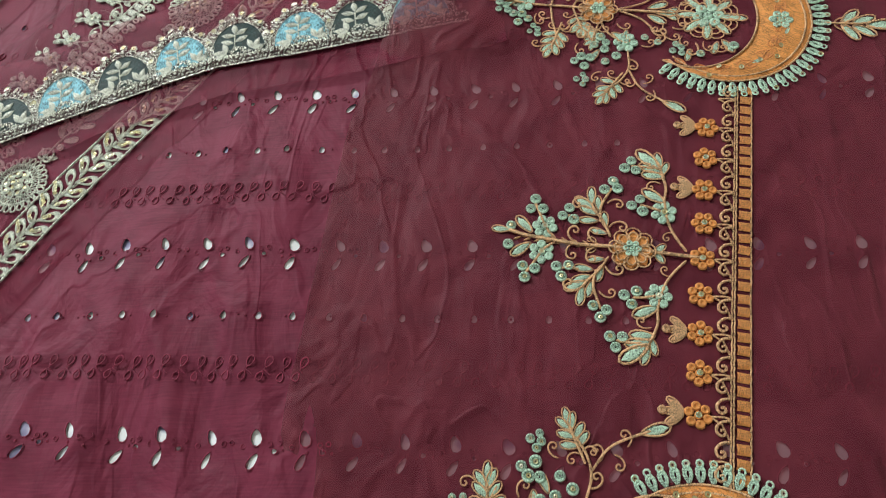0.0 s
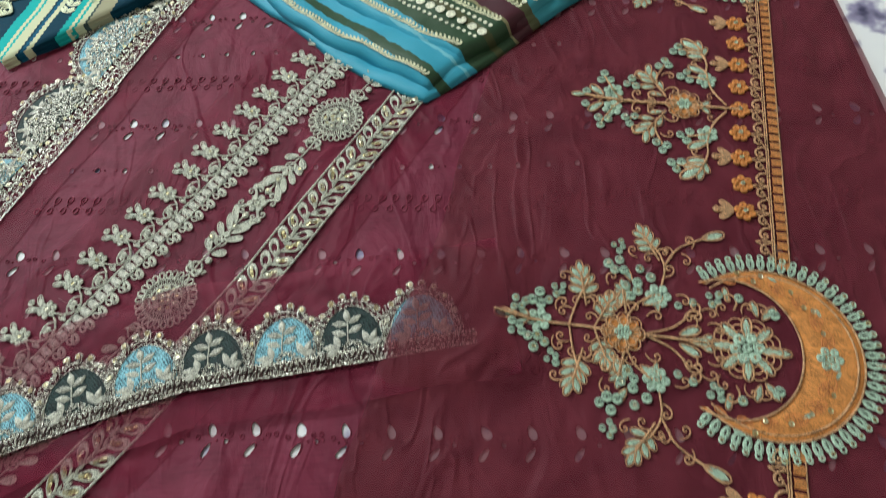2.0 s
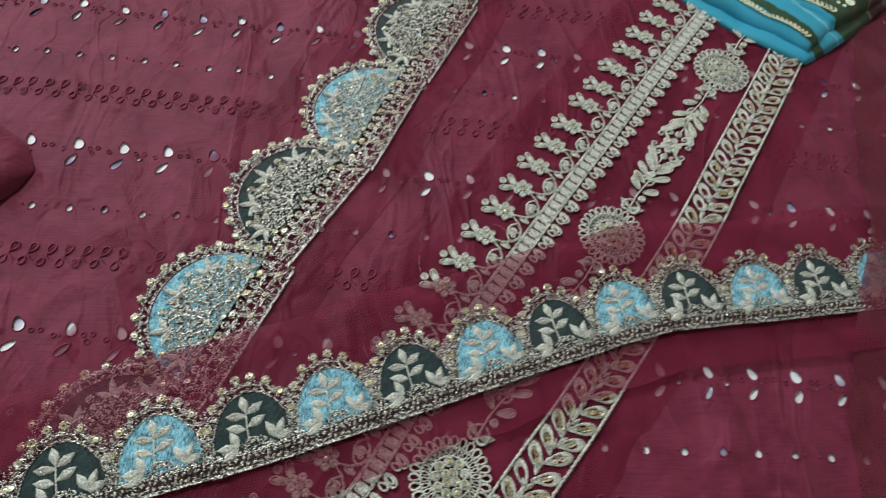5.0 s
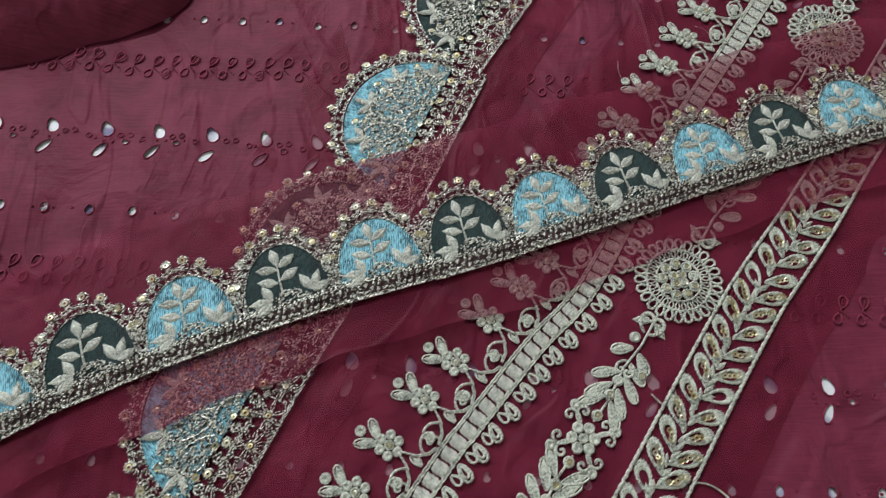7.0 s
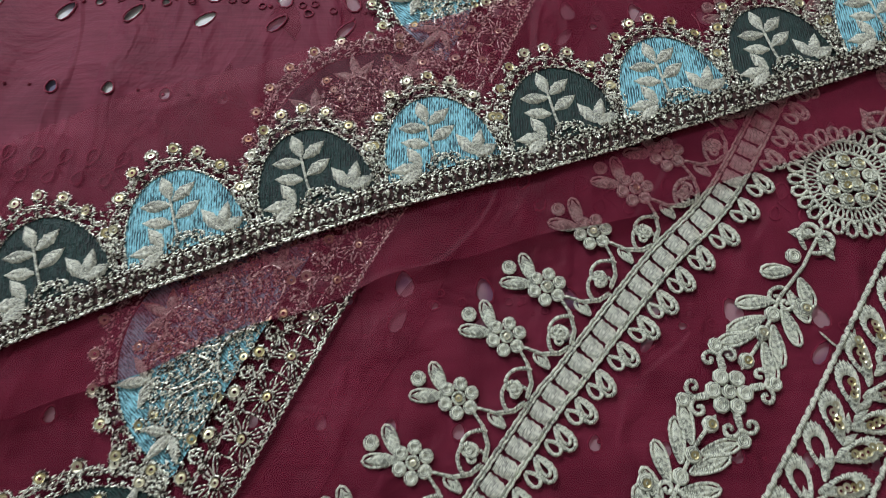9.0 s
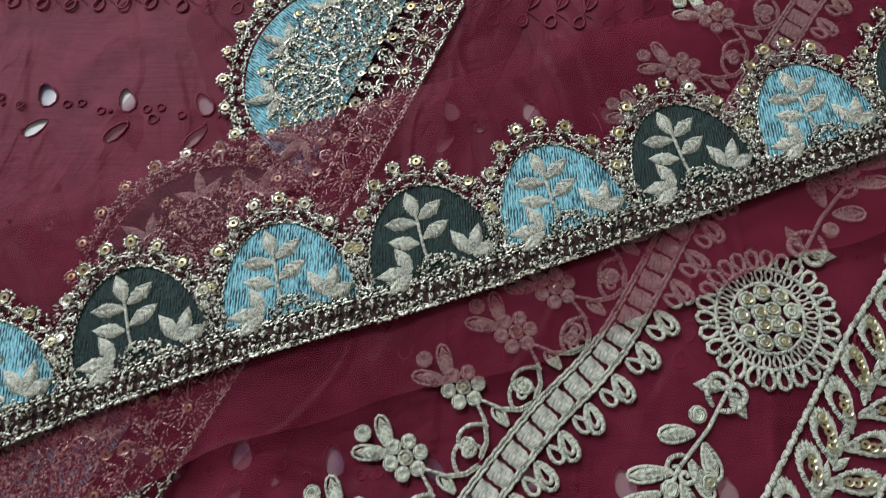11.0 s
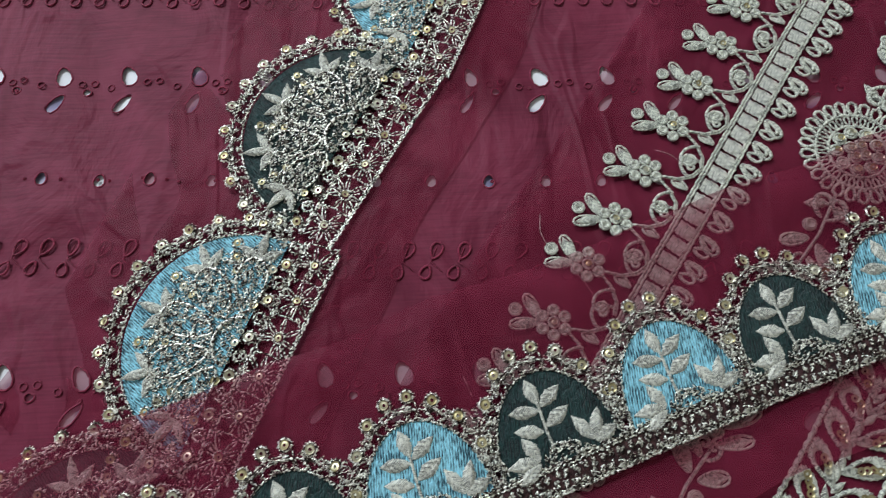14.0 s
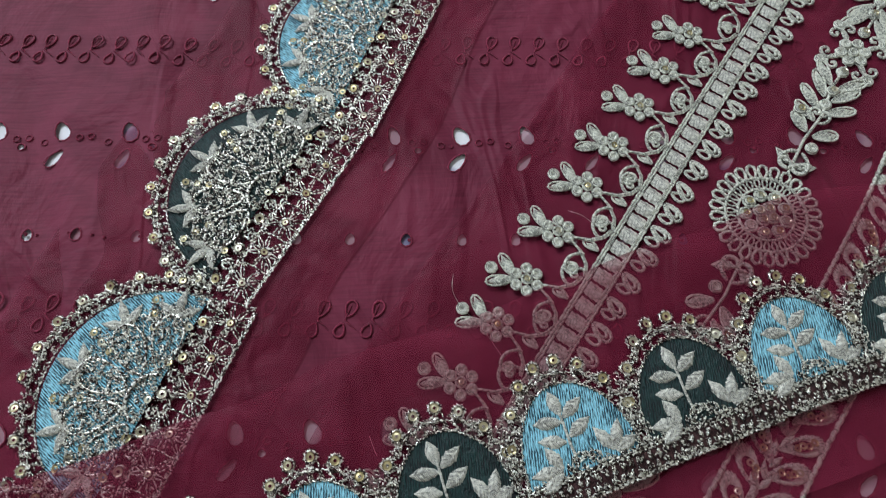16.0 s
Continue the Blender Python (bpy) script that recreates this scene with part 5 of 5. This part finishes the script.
def tree_motif(k):
    m = Motif(k)

    def side(sign):
        s = 1.09 * sign
        for u, v, a, q in ((-0.1396, 0.0044, 138, 0.8), (-0.0891, 0.0087, 171, 0.56), (-0.0897, 0.0134, 101, 0.61), (-0.096, 0.0168, -177, 0.63), (-0.0972, 0.0214, 157, 0.63), (-0.0996, 0.0257, 152, 0.77), (-0.1009, 0.0292, 94, 0.69), (-0.0955, 0.0251, 98, 0.57), (-0.057, -0.0009, 46, 0.57), (-0.0527, 0.0354, 152, 0.88), (-0.0563, 0.0572, 165, 0.8), (-0.0576, 0.0601, 142, 1.05), (-0.0561, 0.0603, 105, 0.66), (-0.0544, 0.0554, 74, 0.56), (-0.0539, 0.0533, 176, 0.78)):
            m.leaf(u, v * s, a * sign, q * 1.15)
        for u, v in ((-0.1537, 0.0067), (-0.1394, 0.0274), (-0.1418, 0.02), (-0.1335, 0.0209), (-0.1154, 0.0239), (-0.1194, 0.0177), (-0.1115, 0.0161), (-0.0875, 0.0465), (-0.0928, 0.0398), (-0.0841, 0.0414), (-0.0763, 0.0632), (-0.0805, 0.0572), (-0.0727, 0.0564), (-0.0684, 0.0353), (-0.0737, 0.0302), (-0.0661, 0.0269)):
            m.coil(u, v * s, rnd.uniform(0.92, 1.05))
        for u, v, a, h, q in ((-0.1093, 0.0003, 143, -1, 0.85), (-0.0944, 0.0011, 154, -1, 0.85), (-0.1008, 0.0286, 138, 1, 0.9), (-0.0901, 0.0298, 50, -1, 0.75), (-0.0875, 0.013, 56, -1, 0.85), (-0.0552, 0.0481, 158, 1, 0.7), (-0.0443, 0.0143, 173, 1, 0.6), (-0.0944, 0.0015, 109, 1, 0.5)):
            m.curl(u, v * s, a * sign, h * sign, q * 1.15)
        for u, v in ((-0.1305, 0.0089), (-0.0518, 0.0279)):
            f = m.add("mint_flower", mint_flower, u, v * s, rnd.uniform(0, 60), 0.84)
            sequin(0, 0, 0.0026, f, 1.2)
        m.stem([(-0.0857, 0.0066 * s), (-0.0913, 0.0163 * s), (-0.0973, 0.0234 * s), (-0.1008, 0.0286 * s)], 0.0010)
        m.stem([(-0.0932, 0.0161 * s), (-0.0941, 0.0273 * s), (-0.0878, 0.0414 * s)], 0.0010)
        m.stem([(-0.0358, 0.0029 * s), (-0.0437, 0.0123 * s), (-0.0487, 0.021 * s), (-0.052, 0.035 * s), (-0.0515, 0.0454 * s), (-0.0556, 0.0573 * s)], 0.0010)
        m.stem([(-0.0516, 0.0279 * s), (-0.0603, 0.03 * s), (-0.0682, 0.0312 * s)], 0.0010)
        m.stem([(-0.0607, 0.0584 * s), (-0.0672, 0.0593 * s), (-0.0765, 0.0591 * s)], 0.0010)
        m.stem([(-0.1305, 0.0089 * s), (-0.1352, 0.0176 * s), (-0.1392, 0.0244 * s)], 0.0010)
        m.stem([(-0.1045, 0.0179 * s), (-0.1109, 0.0172 * s), (-0.1157, 0.0187 * s)], 0.0010)
        m.stem([(-0.1223, 0.0015 * s), (-0.1272, 0.0051 * s), (-0.1305, 0.0089 * s)], 0.0010)

    both(side)
    m.stem([(-0.155, 0.0037), (-0.14, 0.001), (-0.11, -0.001), (-0.085, 0.0), (-0.05, 0.0), (-0.024, 0.0)], 0.0014)
    for i in range(16):
        q = -0.146 + 0.0036 * i
        m.add("barb", barb, q, 0.0, 152 if i % 2 else 208, 1.0)
    m.leaf(-0.155, 0.0037, 180, 0.72)
    f = m.add("orange_flower", big_flower, -0.071, 0.0)
    part("petal_outline", big_outline, f)
    part("flower_eye", mint_eye, f)
    for i in range(-4, 5):
        f = m.add("orange_flower", small_flower, -0.0255 + rnd.gauss(0, 0.0004), 0.0258 * i, rnd.uniform(0, 40), 1.0)
        e = part("flower_eye", flower_eye, f)
        sequin(0, 0, 0.0030, e, 0.7)
        if abs(i) in (2, 4):
            for d in (-1, 0, 1):
                m.add("bud_leaf", copper_leaf, -0.0335, 0.0258 * i + d * 0.001, 180 - d * 34, 0.95)
            m.add("bud", small_bud, -0.0460, 0.0258 * i, 0, 1.0)


g = Geo()
drop(g, 0, 0, 0, 0.0088, 0.0056, 0.0009)
drop(g, 0.001, 0, 0, 0.0062, 0.0032, 0.0008, 0.0003)
ring(g, 0.0104, 0, 0.0019, 0.0007, 0.0003, 8)
fringe_mint = g.mesh("fringe_loop", MINT)
g = Geo()
drop(g, 0, 0, 0, 0.0105, 0.0058, 0.0005)
leaf(g, 0.001, 0, 0, 0.0085, 0.0040, 0.0009, 0, 0.3)
moon_petal = g.mesh("petal_outline", thread("rust_thread", (0.40, 0.14, 0.045), rough=0.5, freq=0.34, vary=0.45, bump=1.0))
g = Geo()
button(g, 0, 0, 0.0030, 0.0020)
small_bud = g.mesh("bud", COPPER)
g = Geo()
for q in (1.0, 0.72, 0.44):
    drop(g, 0, 0, 0, 0.0175 * q, 0.0150 * q, 0.0006, 0.0002)
round_petal = g.mesh("petal_outline", COPPER)
for k in (-2, 0, 2):
    crescent_motif(k)
for k in (-1, 1):
    tree_motif(k)

# upright band beside the flowers: orange blocks between cords, with scrolls
g = Geo()
rows = []
for i in range(5):
    q = -1 + 0.5 * i
    rows.append([((0.0037 * v, 0.0032 * q, 0.0013 * (1 - abs(q) ** 3)), (v * 9, q * 3)) for v in (-1, -0.6, 0, 0.6, 1)])
g.grid(rows)
orange_block = g.mesh("satin_block", ORANGE)
g = Geo()
tube(g, curl(-0.0068, 0.0125, 176, 0.0070, 1), 0.0010)
tube(g, [(-0.0068, 0.0004), (-0.0105, 0.0012), (-0.0185, 0.0)], 0.0007)
scroll_up = g.mesh("scroll", COPPER)
g = Geo()
tube(g, curl(-0.0068, -0.0008, 176, 0.0070, 1), 0.0010)
tube(g, [(-0.0185, 0.0), (-0.0115, -0.0035), (-0.0068, -0.0129)], 0.0007)
scroll_down = g.mesh("scroll", COPPER)
moon_at = [PERIOD * k for k in (-1, 0, 1)]
for i in range(-66, 78):
    v = i * 0.0086
    if min(abs(v - q) for q in moon_at) > 0.064:
        part("satin_block", orange_block, panel, spot(0.0005, v, 0, rnd.gauss(0, 3)))
for k in (-1, 1):
    for i in range(-5, 6):
        if abs(i) * 0.0258 < 0.145:
            part("scroll", scroll_up, panel, spot(0, 0.0258 * i, k))
            part("scroll", scroll_down, panel, spot(0, 0.0258 * i, k))
for lo, hi in ((-0.357, -0.066), (0.066, 0.357)):
    for off in (-0.0064, -0.0048, 0.0049):
        g = Geo()
        pts = []
        for i in range(101):
            w = spot(off, lo + (hi - lo) * i / 100, 0).translation
            pts.append((w.x + (0.0002 if i % 2 else -0.0002), w.y, w.z))
        tube(g, pts, 0.0006)
        part("cord", g.mesh("cord", COPPER), panel)


# ---- folded printed scarf, teal with green, cream and maroon borders ----
def scarf_material():
    m, nt, nodes, links, b = material("printed_scarf")
    at = nodes.new("ShaderNodeAttribute")
    at.attribute_name = "st"
    sep = nodes.new("ShaderNodeSeparateXYZ")
    links.new(at.outputs["Vector"], sep.inputs[0])
    no = tex(nodes, links, at.outputs["Vector"], "ShaderNodeTexNoise", 0.12, 3)
    ma = nodes.new("ShaderNodeMath")
    ma.operation = "MULTIPLY_ADD"
    ma.inputs[1].default_value = 5.0
    links.new(no.outputs["Fac"], ma.inputs[0])
    links.new(sep.outputs["Y"], ma.inputs[2])
    div = nodes.new("ShaderNodeMath")
    div.operation = "DIVIDE"
    div.inputs[1].default_value = 400.0
    links.new(ma.outputs[0], div.inputs[0])
    blue, cream, green, teal, wine, gold = (0.045, 0.32, 0.46), (0.40, 0.38, 0.24), (0.028, 0.066, 0.032), (0.036, 0.25, 0.32), (0.060, 0.012, 0.022), (0.25, 0.23, 0.12)
    r = ramp(nodes, [(0.0, blue), (0.046, green), (0.072, blue), (0.118, (0.16, 0.46, 0.56)), (0.128, blue), (0.146, green), (0.212, (0.07, 0.075, 0.03)), (0.232, green), (0.272, gold), (0.280, wine), (0.325, (0.09, 0.10, 0.045)), (0.350, teal), (0.62, (0.036, 0.235, 0.28)), (0.90, (0.075, 0.022, 0.045))], "CONSTANT")
    links.new(div.outputs[0], r.inputs[0])
    vo = tex(nodes, links, at.outputs["Vector"], "ShaderNodeTexVoronoi", 0.16)
    dots = ramp(nodes, [(0.0, (1, 1, 1)), (0.24, (1, 1, 1)), (0.32, (0, 0, 0))])
    links.new(vo.outputs["Distance"], dots.inputs[0])
    far = nodes.new("ShaderNodeMath")
    far.operation = "GREATER_THAN"
    far.inputs[1].default_value = 0.50
    wavy = tex(nodes, links, at.outputs["Vector"], "ShaderNodeTexNoise", 0.035, 1)
    links.new(wavy.outputs["Fac"], far.inputs[0])
    past = nodes.new("ShaderNodeMath")
    past.operation = "GREATER_THAN"
    past.inputs[1].default_value = 0.165
    links.new(div.outputs[0], past.inputs[0])
    mul = nodes.new("ShaderNodeMath")
    mul.operation = "MULTIPLY"
    links.new(far.outputs[0], mul.inputs[0])
    links.new(past.outputs[0], mul.inputs[1])
    mul2 = nodes.new("ShaderNodeMath")
    mul2.operation = "MULTIPLY"
    links.new(mul.outputs[0], mul2.inputs[0])
    links.new(dots.outputs[0], mul2.inputs[1])
    mx = nodes.new("ShaderNodeMix")
    mx.data_type = "RGBA"
    mx.inputs["B"].default_value = (0.42, 0.55, 0.56, 1)
    links.new(mul2.outputs[0], mx.inputs["Factor"])
    links.new(r.outputs[0], mx.inputs["A"])
    links.new(mx.outputs["Result"], b.inputs["Base Color"])
    b.inputs["Roughness"].default_value = 0.5
    b.inputs["Specular IOR Level"].default_value = 0.3
    n3 = tex(nodes, links, at.outputs["Vector"], "ShaderNodeTexNoise", 1.2, 4)
    bp = nodes.new("ShaderNodeBump")
    bp.inputs["Strength"].default_value, bp.inputs["Distance"].default_value = 0.3, 0.001
    links.new(n3.outputs["Fac"], bp.inputs["Height"])
    links.new(bp.outputs[0], b.inputs["Normal"])
    return m


SCARF = scarf_material()
scarf = thing("folded_scarf", "folded teal printed scarf with green, cream and maroon borders", "scarf")
TIP, TA, TB = Vector((0.455, 0.300)), Vector((-0.723, 0.690)), Vector((0.795, 0.607))
TN = Vector((0.690, 0.723))


FOLDS = ((0.0, 0.0, 0.008, 1.3), (0.010, 0.004, 0.014, 2.1), (0.052, 0.012, 0.021, 3.7))


def scarf_point(a, b, fold):
    """The place on one fold: a along the hem, b away from it; both edges roll under."""
    b0, a0, z, seed = fold
    edge = min(a, b)
    roll = math.sqrt(max(0.0, 1 - (1 - min(edge / 0.012, 1)) ** 2))
    wav = 0.009 * noise.noise((a * 7 + seed, b * 30, seed)) + 0.0036 * noise.noise((a * 22 + b * 20, b * 46, seed)) + 0.0015 * noise.noise((a * 70, b * 70, seed))
    sag = 0.006 * noise.noise((a * 9, seed * 3.3, 1.0)) + 0.003 * noise.noise((a * 30, seed, 5))
    side = 0.010 * noise.noise((b * 8, seed * 1.7, 4.0))
    p = TIP + TA * (a + a0 + side * math.exp(-a * 18)) + TB * (b + b0 + sag * math.exp(-b * 20))
    # the hem bows out between the tip and its far end
    p += TN * -0.016 * math.sin(math.pi * min(1, (a + a0) / 0.31)) * math.exp(-b * 8)
    zz = z * (0.35 + 0.65 * roll) + wav * min(1, 0.35 + edge / 0.03)
    return p, max(zz, 0.0012) + lie(p.x, p.y)


def scarf_layer(fold):
    g = Geo()
    rows = []
    na, nb = 60, 70
    for i in range(-2, na + 1):
        row = []
        for j in range(-2, nb + 1):
            p, z = scarf_point(0.46 * (max(i, 0) / na) ** 1.1, 0.62 * (max(j, 0) / nb) ** 1.2, fold)
            under = min(i, j, 0)
            if under:
                z -= 0.0018 * abs(under)
                p = p + (TA * (0.003 if i < 0 else 0) + TB * (0.003 if j < 0 else 0)) * abs(under)
            row.append(((p.x, p.y, max(z, 0.0008)), ((p - TIP).dot(TA) * 1000, (p - TIP).dot(TN) * 1000)))
        rows.append(row)
    g.grid(rows)
    return g.mesh("fold", SCARF)


def on_scarf(a, d, fold=FOLDS[2]):
    """A place on a fold at distance d from the hem's line."""
    p, z = scarf_point(a, max(d / 0.987 - fold[0], 0.001), fold)
    return p.x, p.y, z


for fold in FOLDS:
    part("fold", scarf_layer(fold), scarf)
PEARL = thread("printed_pearl", (0.56, 0.55, 0.44), rough=0.5, freq=0.2, vary=0.3, bump=0.1)
for q, size, step in ((0.0885, 0.0048, 0.0112), (0.152, 0.0068, 0.030), (0.138, 0.0028, 0.0062), (0.098, 0.0022, 0.006), (0.080, 0.0020, 0.006)):
    g = Geo()
    button(g, 0, 0, size, 0.0005)
    dot = g.mesh("printed_pearl", PEARL)
    for i in range(int(0.36 / step)):
        x, y, z = on_scarf(0.012 + i * step, q + 0.003 * noise.noise((i * step * 20, q * 9, 0)))
        part("printed_pearl", dot, scarf, pose(x, y, z + 0.0002))
# twisted cord print along the borders
ROPE = thread("cord_print", (0.46, 0.45, 0.31), rough=0.6, freq=0.3, vary=0.4, bump=0.5)
for q, fold in ((0.021, FOLDS[1]), (0.063, FOLDS[2]), (0.108, FOLDS[2]), (0.133, FOLDS[2])):
    g = Geo()
    for i in range(int(0.40 / 0.0042)):
        x, y, z = on_scarf(0.010 + i * 0.0042, q, fold)
        leaf(g, x, y, 136 + 38, 0.0068, 0.0030, 0.0005, z + 0.0002, 0.0, 5)
        leaf(g, x, y, 136 - 38, 0.0055, 0.0026, 0.0004, z + 0.0002, 0.0, 5)
    part("cord_print", g.mesh("cord_print", ROPE), scarf)
g = Geo()
button(g, 0, 0, 0.0017, 0.0004, 0, 6)
pale_dot = g.mesh("printed_dot", PEARL)
for q, amp, n in ((0.172, 0.006, 74), (0.188, 0.008, 74), (0.212, 0.010, 70), (0.262, 0.012, 70), (0.34, 0.010, 60), (0.352, 0.010, 60)):
    for i in range(n):
        a = 0.012 + i * 0.0056
        x, y, z = on_scarf(a, q + amp * math.sin(a * 60 + q * 40))
        part("printed_dot", pale_dot, scarf, pose(x, y, z + 0.0002))
PALE = thread("pale_print", (0.42, 0.55, 0.56), rough=0.6, freq=0.3, vary=0.1, bump=0.1)
g = Geo()
for s in (1.0, 0.62, 0.3):
    drop(g, -0.012 * s, 0, 0, 0.026 * s, 0.016 * s, 0.0005)
oval = g.mesh("printed_leaf", PALE)
g = Geo()
ring(g, 0, 0, 0.0055, 0.0009, 0, 12)
circle = g.mesh("printed_ring", PALE)
for q, a in ((0.232, 0.03), (0.28, 0.11), (0.30, 0.02), (0.245, 0.17), (0.235, 0.10), (0.33, 0.16)):
    x, y, z = on_scarf(a, q)
    part("printed_leaf", oval, scarf, pose(x, y, z, 0, 0, 20))
    x, y, z = on_scarf(a + 0.034, q + 0.010)
    part("printed_ring", circle, scarf, pose(x, y, z - 0.0004))


# ---- folded brocade packet: navy, teal and cream stripes ----
def brocade_material():
    m, nt, nodes, links, b = material("striped_brocade")
    at = nodes.new("ShaderNodeAttribute")
    at.attribute_name = "st"
    sep = nodes.new("ShaderNodeSeparateXYZ")
    links.new(at.outputs["Vector"], sep.inputs[0])
    wob = nodes.new("ShaderNodeMath")
    wob.operation = "SINE"
    k = nodes.new("ShaderNodeMath")
    k.operation = "MULTIPLY"
    k.inputs[1].default_value = 1.1
    links.new(sep.outputs["Y"], k.inputs[0])
    links.new(k.outputs[0], wob.inputs[0])
    ma = nodes.new("ShaderNodeMath")
    ma.operation = "MULTIPLY_ADD"
    ma.inputs[1].default_value = 1.0
    links.new(wob.outputs[0], ma.inputs[0])
    links.new(sep.outputs["X"], ma.inputs[2])
    div = nodes.new("ShaderNodeMath")
    div.operation = "DIVIDE"
    div.inputs[1].default_value = 212.0
    links.new(ma.outputs[0], div.inputs[0])
    fr = nodes.new("ShaderNodeMath")
    fr.operation = "FRACT"
    links.new(div.outputs[0], fr.inputs[0])
    cream, navy, teal, blue, beige = (0.60, 0.62, 0.42), (0.004, 0.040, 0.072), (0.02, 0.40, 0.39), (0.008, 0.09, 0.17), (0.36, 0.34, 0.23)
    stops = [(0, cream), (9, navy), (12, blue), (18, cream), (26, navy), (50, teal), (62, cream), (67, teal), (71, cream), (80, (0.05, 0.08, 0.08)), (83, beige), (108, navy), (176, teal), (194, cream), (200, teal), (204, cream)]
    r = ramp(nodes, [(p / 212, c) for p, c in stops], "CONSTANT")
    links.new(fr.outputs[0], r.inputs[0])
    links.new(r.outputs[0], b.inputs["Base Color"])
    b.inputs["Roughness"].default_value = 0.7
    b.inputs["Specular IOR Level"].default_value = 0.1
    w = tex(nodes, links, at.outputs["Vector"], "ShaderNodeTexNoise", 1.5, 4)
    bp = nodes.new("ShaderNodeBump")
    bp.inputs["Strength"].default_value, bp.inputs["Distance"].default_value = 0.4, 0.0006
    links.new(w.outputs["Fac"], bp.inputs["Height"])
    links.new(bp.outputs[0], b.inputs["Normal"])
    return m


BROCADE = brocade_material()
packet = thing("folded_brocade", "folded navy, teal and cream striped brocade packet on the fabric", "fabric")
PC, E1, E2 = Vector((0.038, 0.384)), Vector((0.850, 0.527)), Vector((-0.640, 0.768))
SD = Vector((0.30, 0.954)).normalized()
CROSS = SD.x * E1.y - SD.y * E1.x


def packet_layer(z, off, seed):
    g = Geo()
    rows = []
    n = 40
    for i in range(-2, n + 3):
        row = []
        for j in range(-2, n + 3):
            a, b = 0.40 * min(max(i, 0), n) / n, 0.36 * min(max(j, 0), n) / n
            p = PC + E1 * (a + off) + E2 * (b + off * 0.6)
            out = 0.0016 * max(-min(i, j, 0), 0)
            edge = min(a, b, 0.03) / 0.03
            q = p - PC
            sx = (SD.x * q.y - SD.y * q.x) / CROSS
            row.append(((p.x, p.y, lie(p.x, p.y) + z + 0.0016 * edge + 0.001 * noise.noise((a * 12, b * 12, seed)) - out * 1.3), (sx * 1000 - 4, q.dot(SD) * 1000)))
        rows.append(row)
    g.grid(rows)
    return g.mesh("layer", BROCADE)


for i in range(4):
    part("layer", packet_layer(0.0040 + 0.0028 * i, 0.0012 * (i % 2), i * 2.2), packet)
g = Geo()
for s in (1.0, 0.84, 0.66, 0.48, 0.30):
    drop(g, 0.0006 * (1 - s), 0.004 * (1 - s), 90 - 20 * (1 - s), 0.027 * s, 0.025 * s, 0.0011, 0.0, 16)
for k in range(11):
    a = radians(-10 + 20 * k)
    button(g, 0.0118 * math.cos(a), 0.0150 + 0.0125 * math.sin(a), 0.0013, 0.0005, 0, 6)
for d in (-9, 0, 9):
    leaf(g, d * 0.0006, 0.027, 90 - d, 0.011, 0.0042, 0.0005)
pais = g.mesh("paisley", CREAM)
g = Geo()
for s in (-1, 1):
    leaf(g, 0, 0, 90 + 52 * s, 0.0115, 0.0046, 0.0004, 0, 0)
    leaf(g, 0, 0.0035, 90 + 48 * s, 0.009, 0.004, 0.0004, 0, 0)
chev = g.mesh("chevron", CREAM)
g = Geo()
ring(g, 0, 0, 0.0034, 0.0006, 0, 10, 4, 0.7, 40)
link = g.mesh("chain_link", CREAM)
sd_deg = math.degrees(math.atan2(SD.y, SD.x))
for c in range(-1, 3):
    for k in range(-16, 40):
        for me, name, q, step, turn in ((pais, "paisley", 0.166, 0.0245, -10), (chev, "chevron", 0.043, 0.0105, -90), (link, "chain_link", 0.073, 0.0085, 0)):
            p = PC + E1 * (0.212 * c + q) + SD * (k * step)
            a, b = (p - PC).dot(E1), (p - PC).dot(E2)
            # E1 and E2 are nearly square to each other
            if 0.012 < a < 0.385 and 0.012 < b < 0.35:
                part(name, me, packet, pose(p.x, p.y, lie(p.x, p.y) + 0.0142, 0, 0, sd_deg + turn))


# ---- rumpled heap of the same cloth beyond the lace ----
heap = thing("rumpled_cloth", "rumpled heap of dark maroon cloth lying on the eyelet fabric", "fabric")


def heap_at(x, v):
    """Place and height of the heap, v across it from -1 to 1."""
    t = min(1.0, max(0.0, (-0.165 - x) / 0.42))
    y = 0.160 + 0.02 * t + (0.002 + 0.145 * t**0.55) * v
    body = (1 - abs(v) ** 2.4) * 0.075 * t**0.5
    fold = 0.012 * t**0.6 * (1 - v * v) * (1 - abs(noise.noise((x * 9, y * 26 + x * 8, 1.0))) * 3) + 0.006 * t * noise.noise((x * 30, y * 30, 5))
    return x, y, max(lie(x, y) + pleats(x, y) + 0.0012, 0.0012) + max(0.0, body + fold * (1 - abs(v) ** 4))


g = Geo()
g.grid([[(heap_at(-0.165 - 0.007 * i, -1 + j / 22), (i * 7.0, j * 6.0)) for j in range(45)] for i in range(61)])
part("cloth_fold", g.mesh("cloth_fold", MAROON), heap)
for x, v, a, me, name in ((-0.188, 0.45, 150, copper_leaf, "leaf"), (-0.192, 0.30, 205, copper_leaf, "leaf"), (-0.198, 0.55, 60, copper_leaf, "leaf"), (-0.200, 0.40, 0, small_flower, "orange_flower"), (-0.212, 0.45, 110, copper_leaf, "leaf")):
    p = heap_at(x, v)
    part(name, me, heap, pose(p[0], p[1], p[2] - 0.0006, -18, 0, a if name == "orange_flower" else 0) @ pose(0, 0, 0, 0, 0, a))
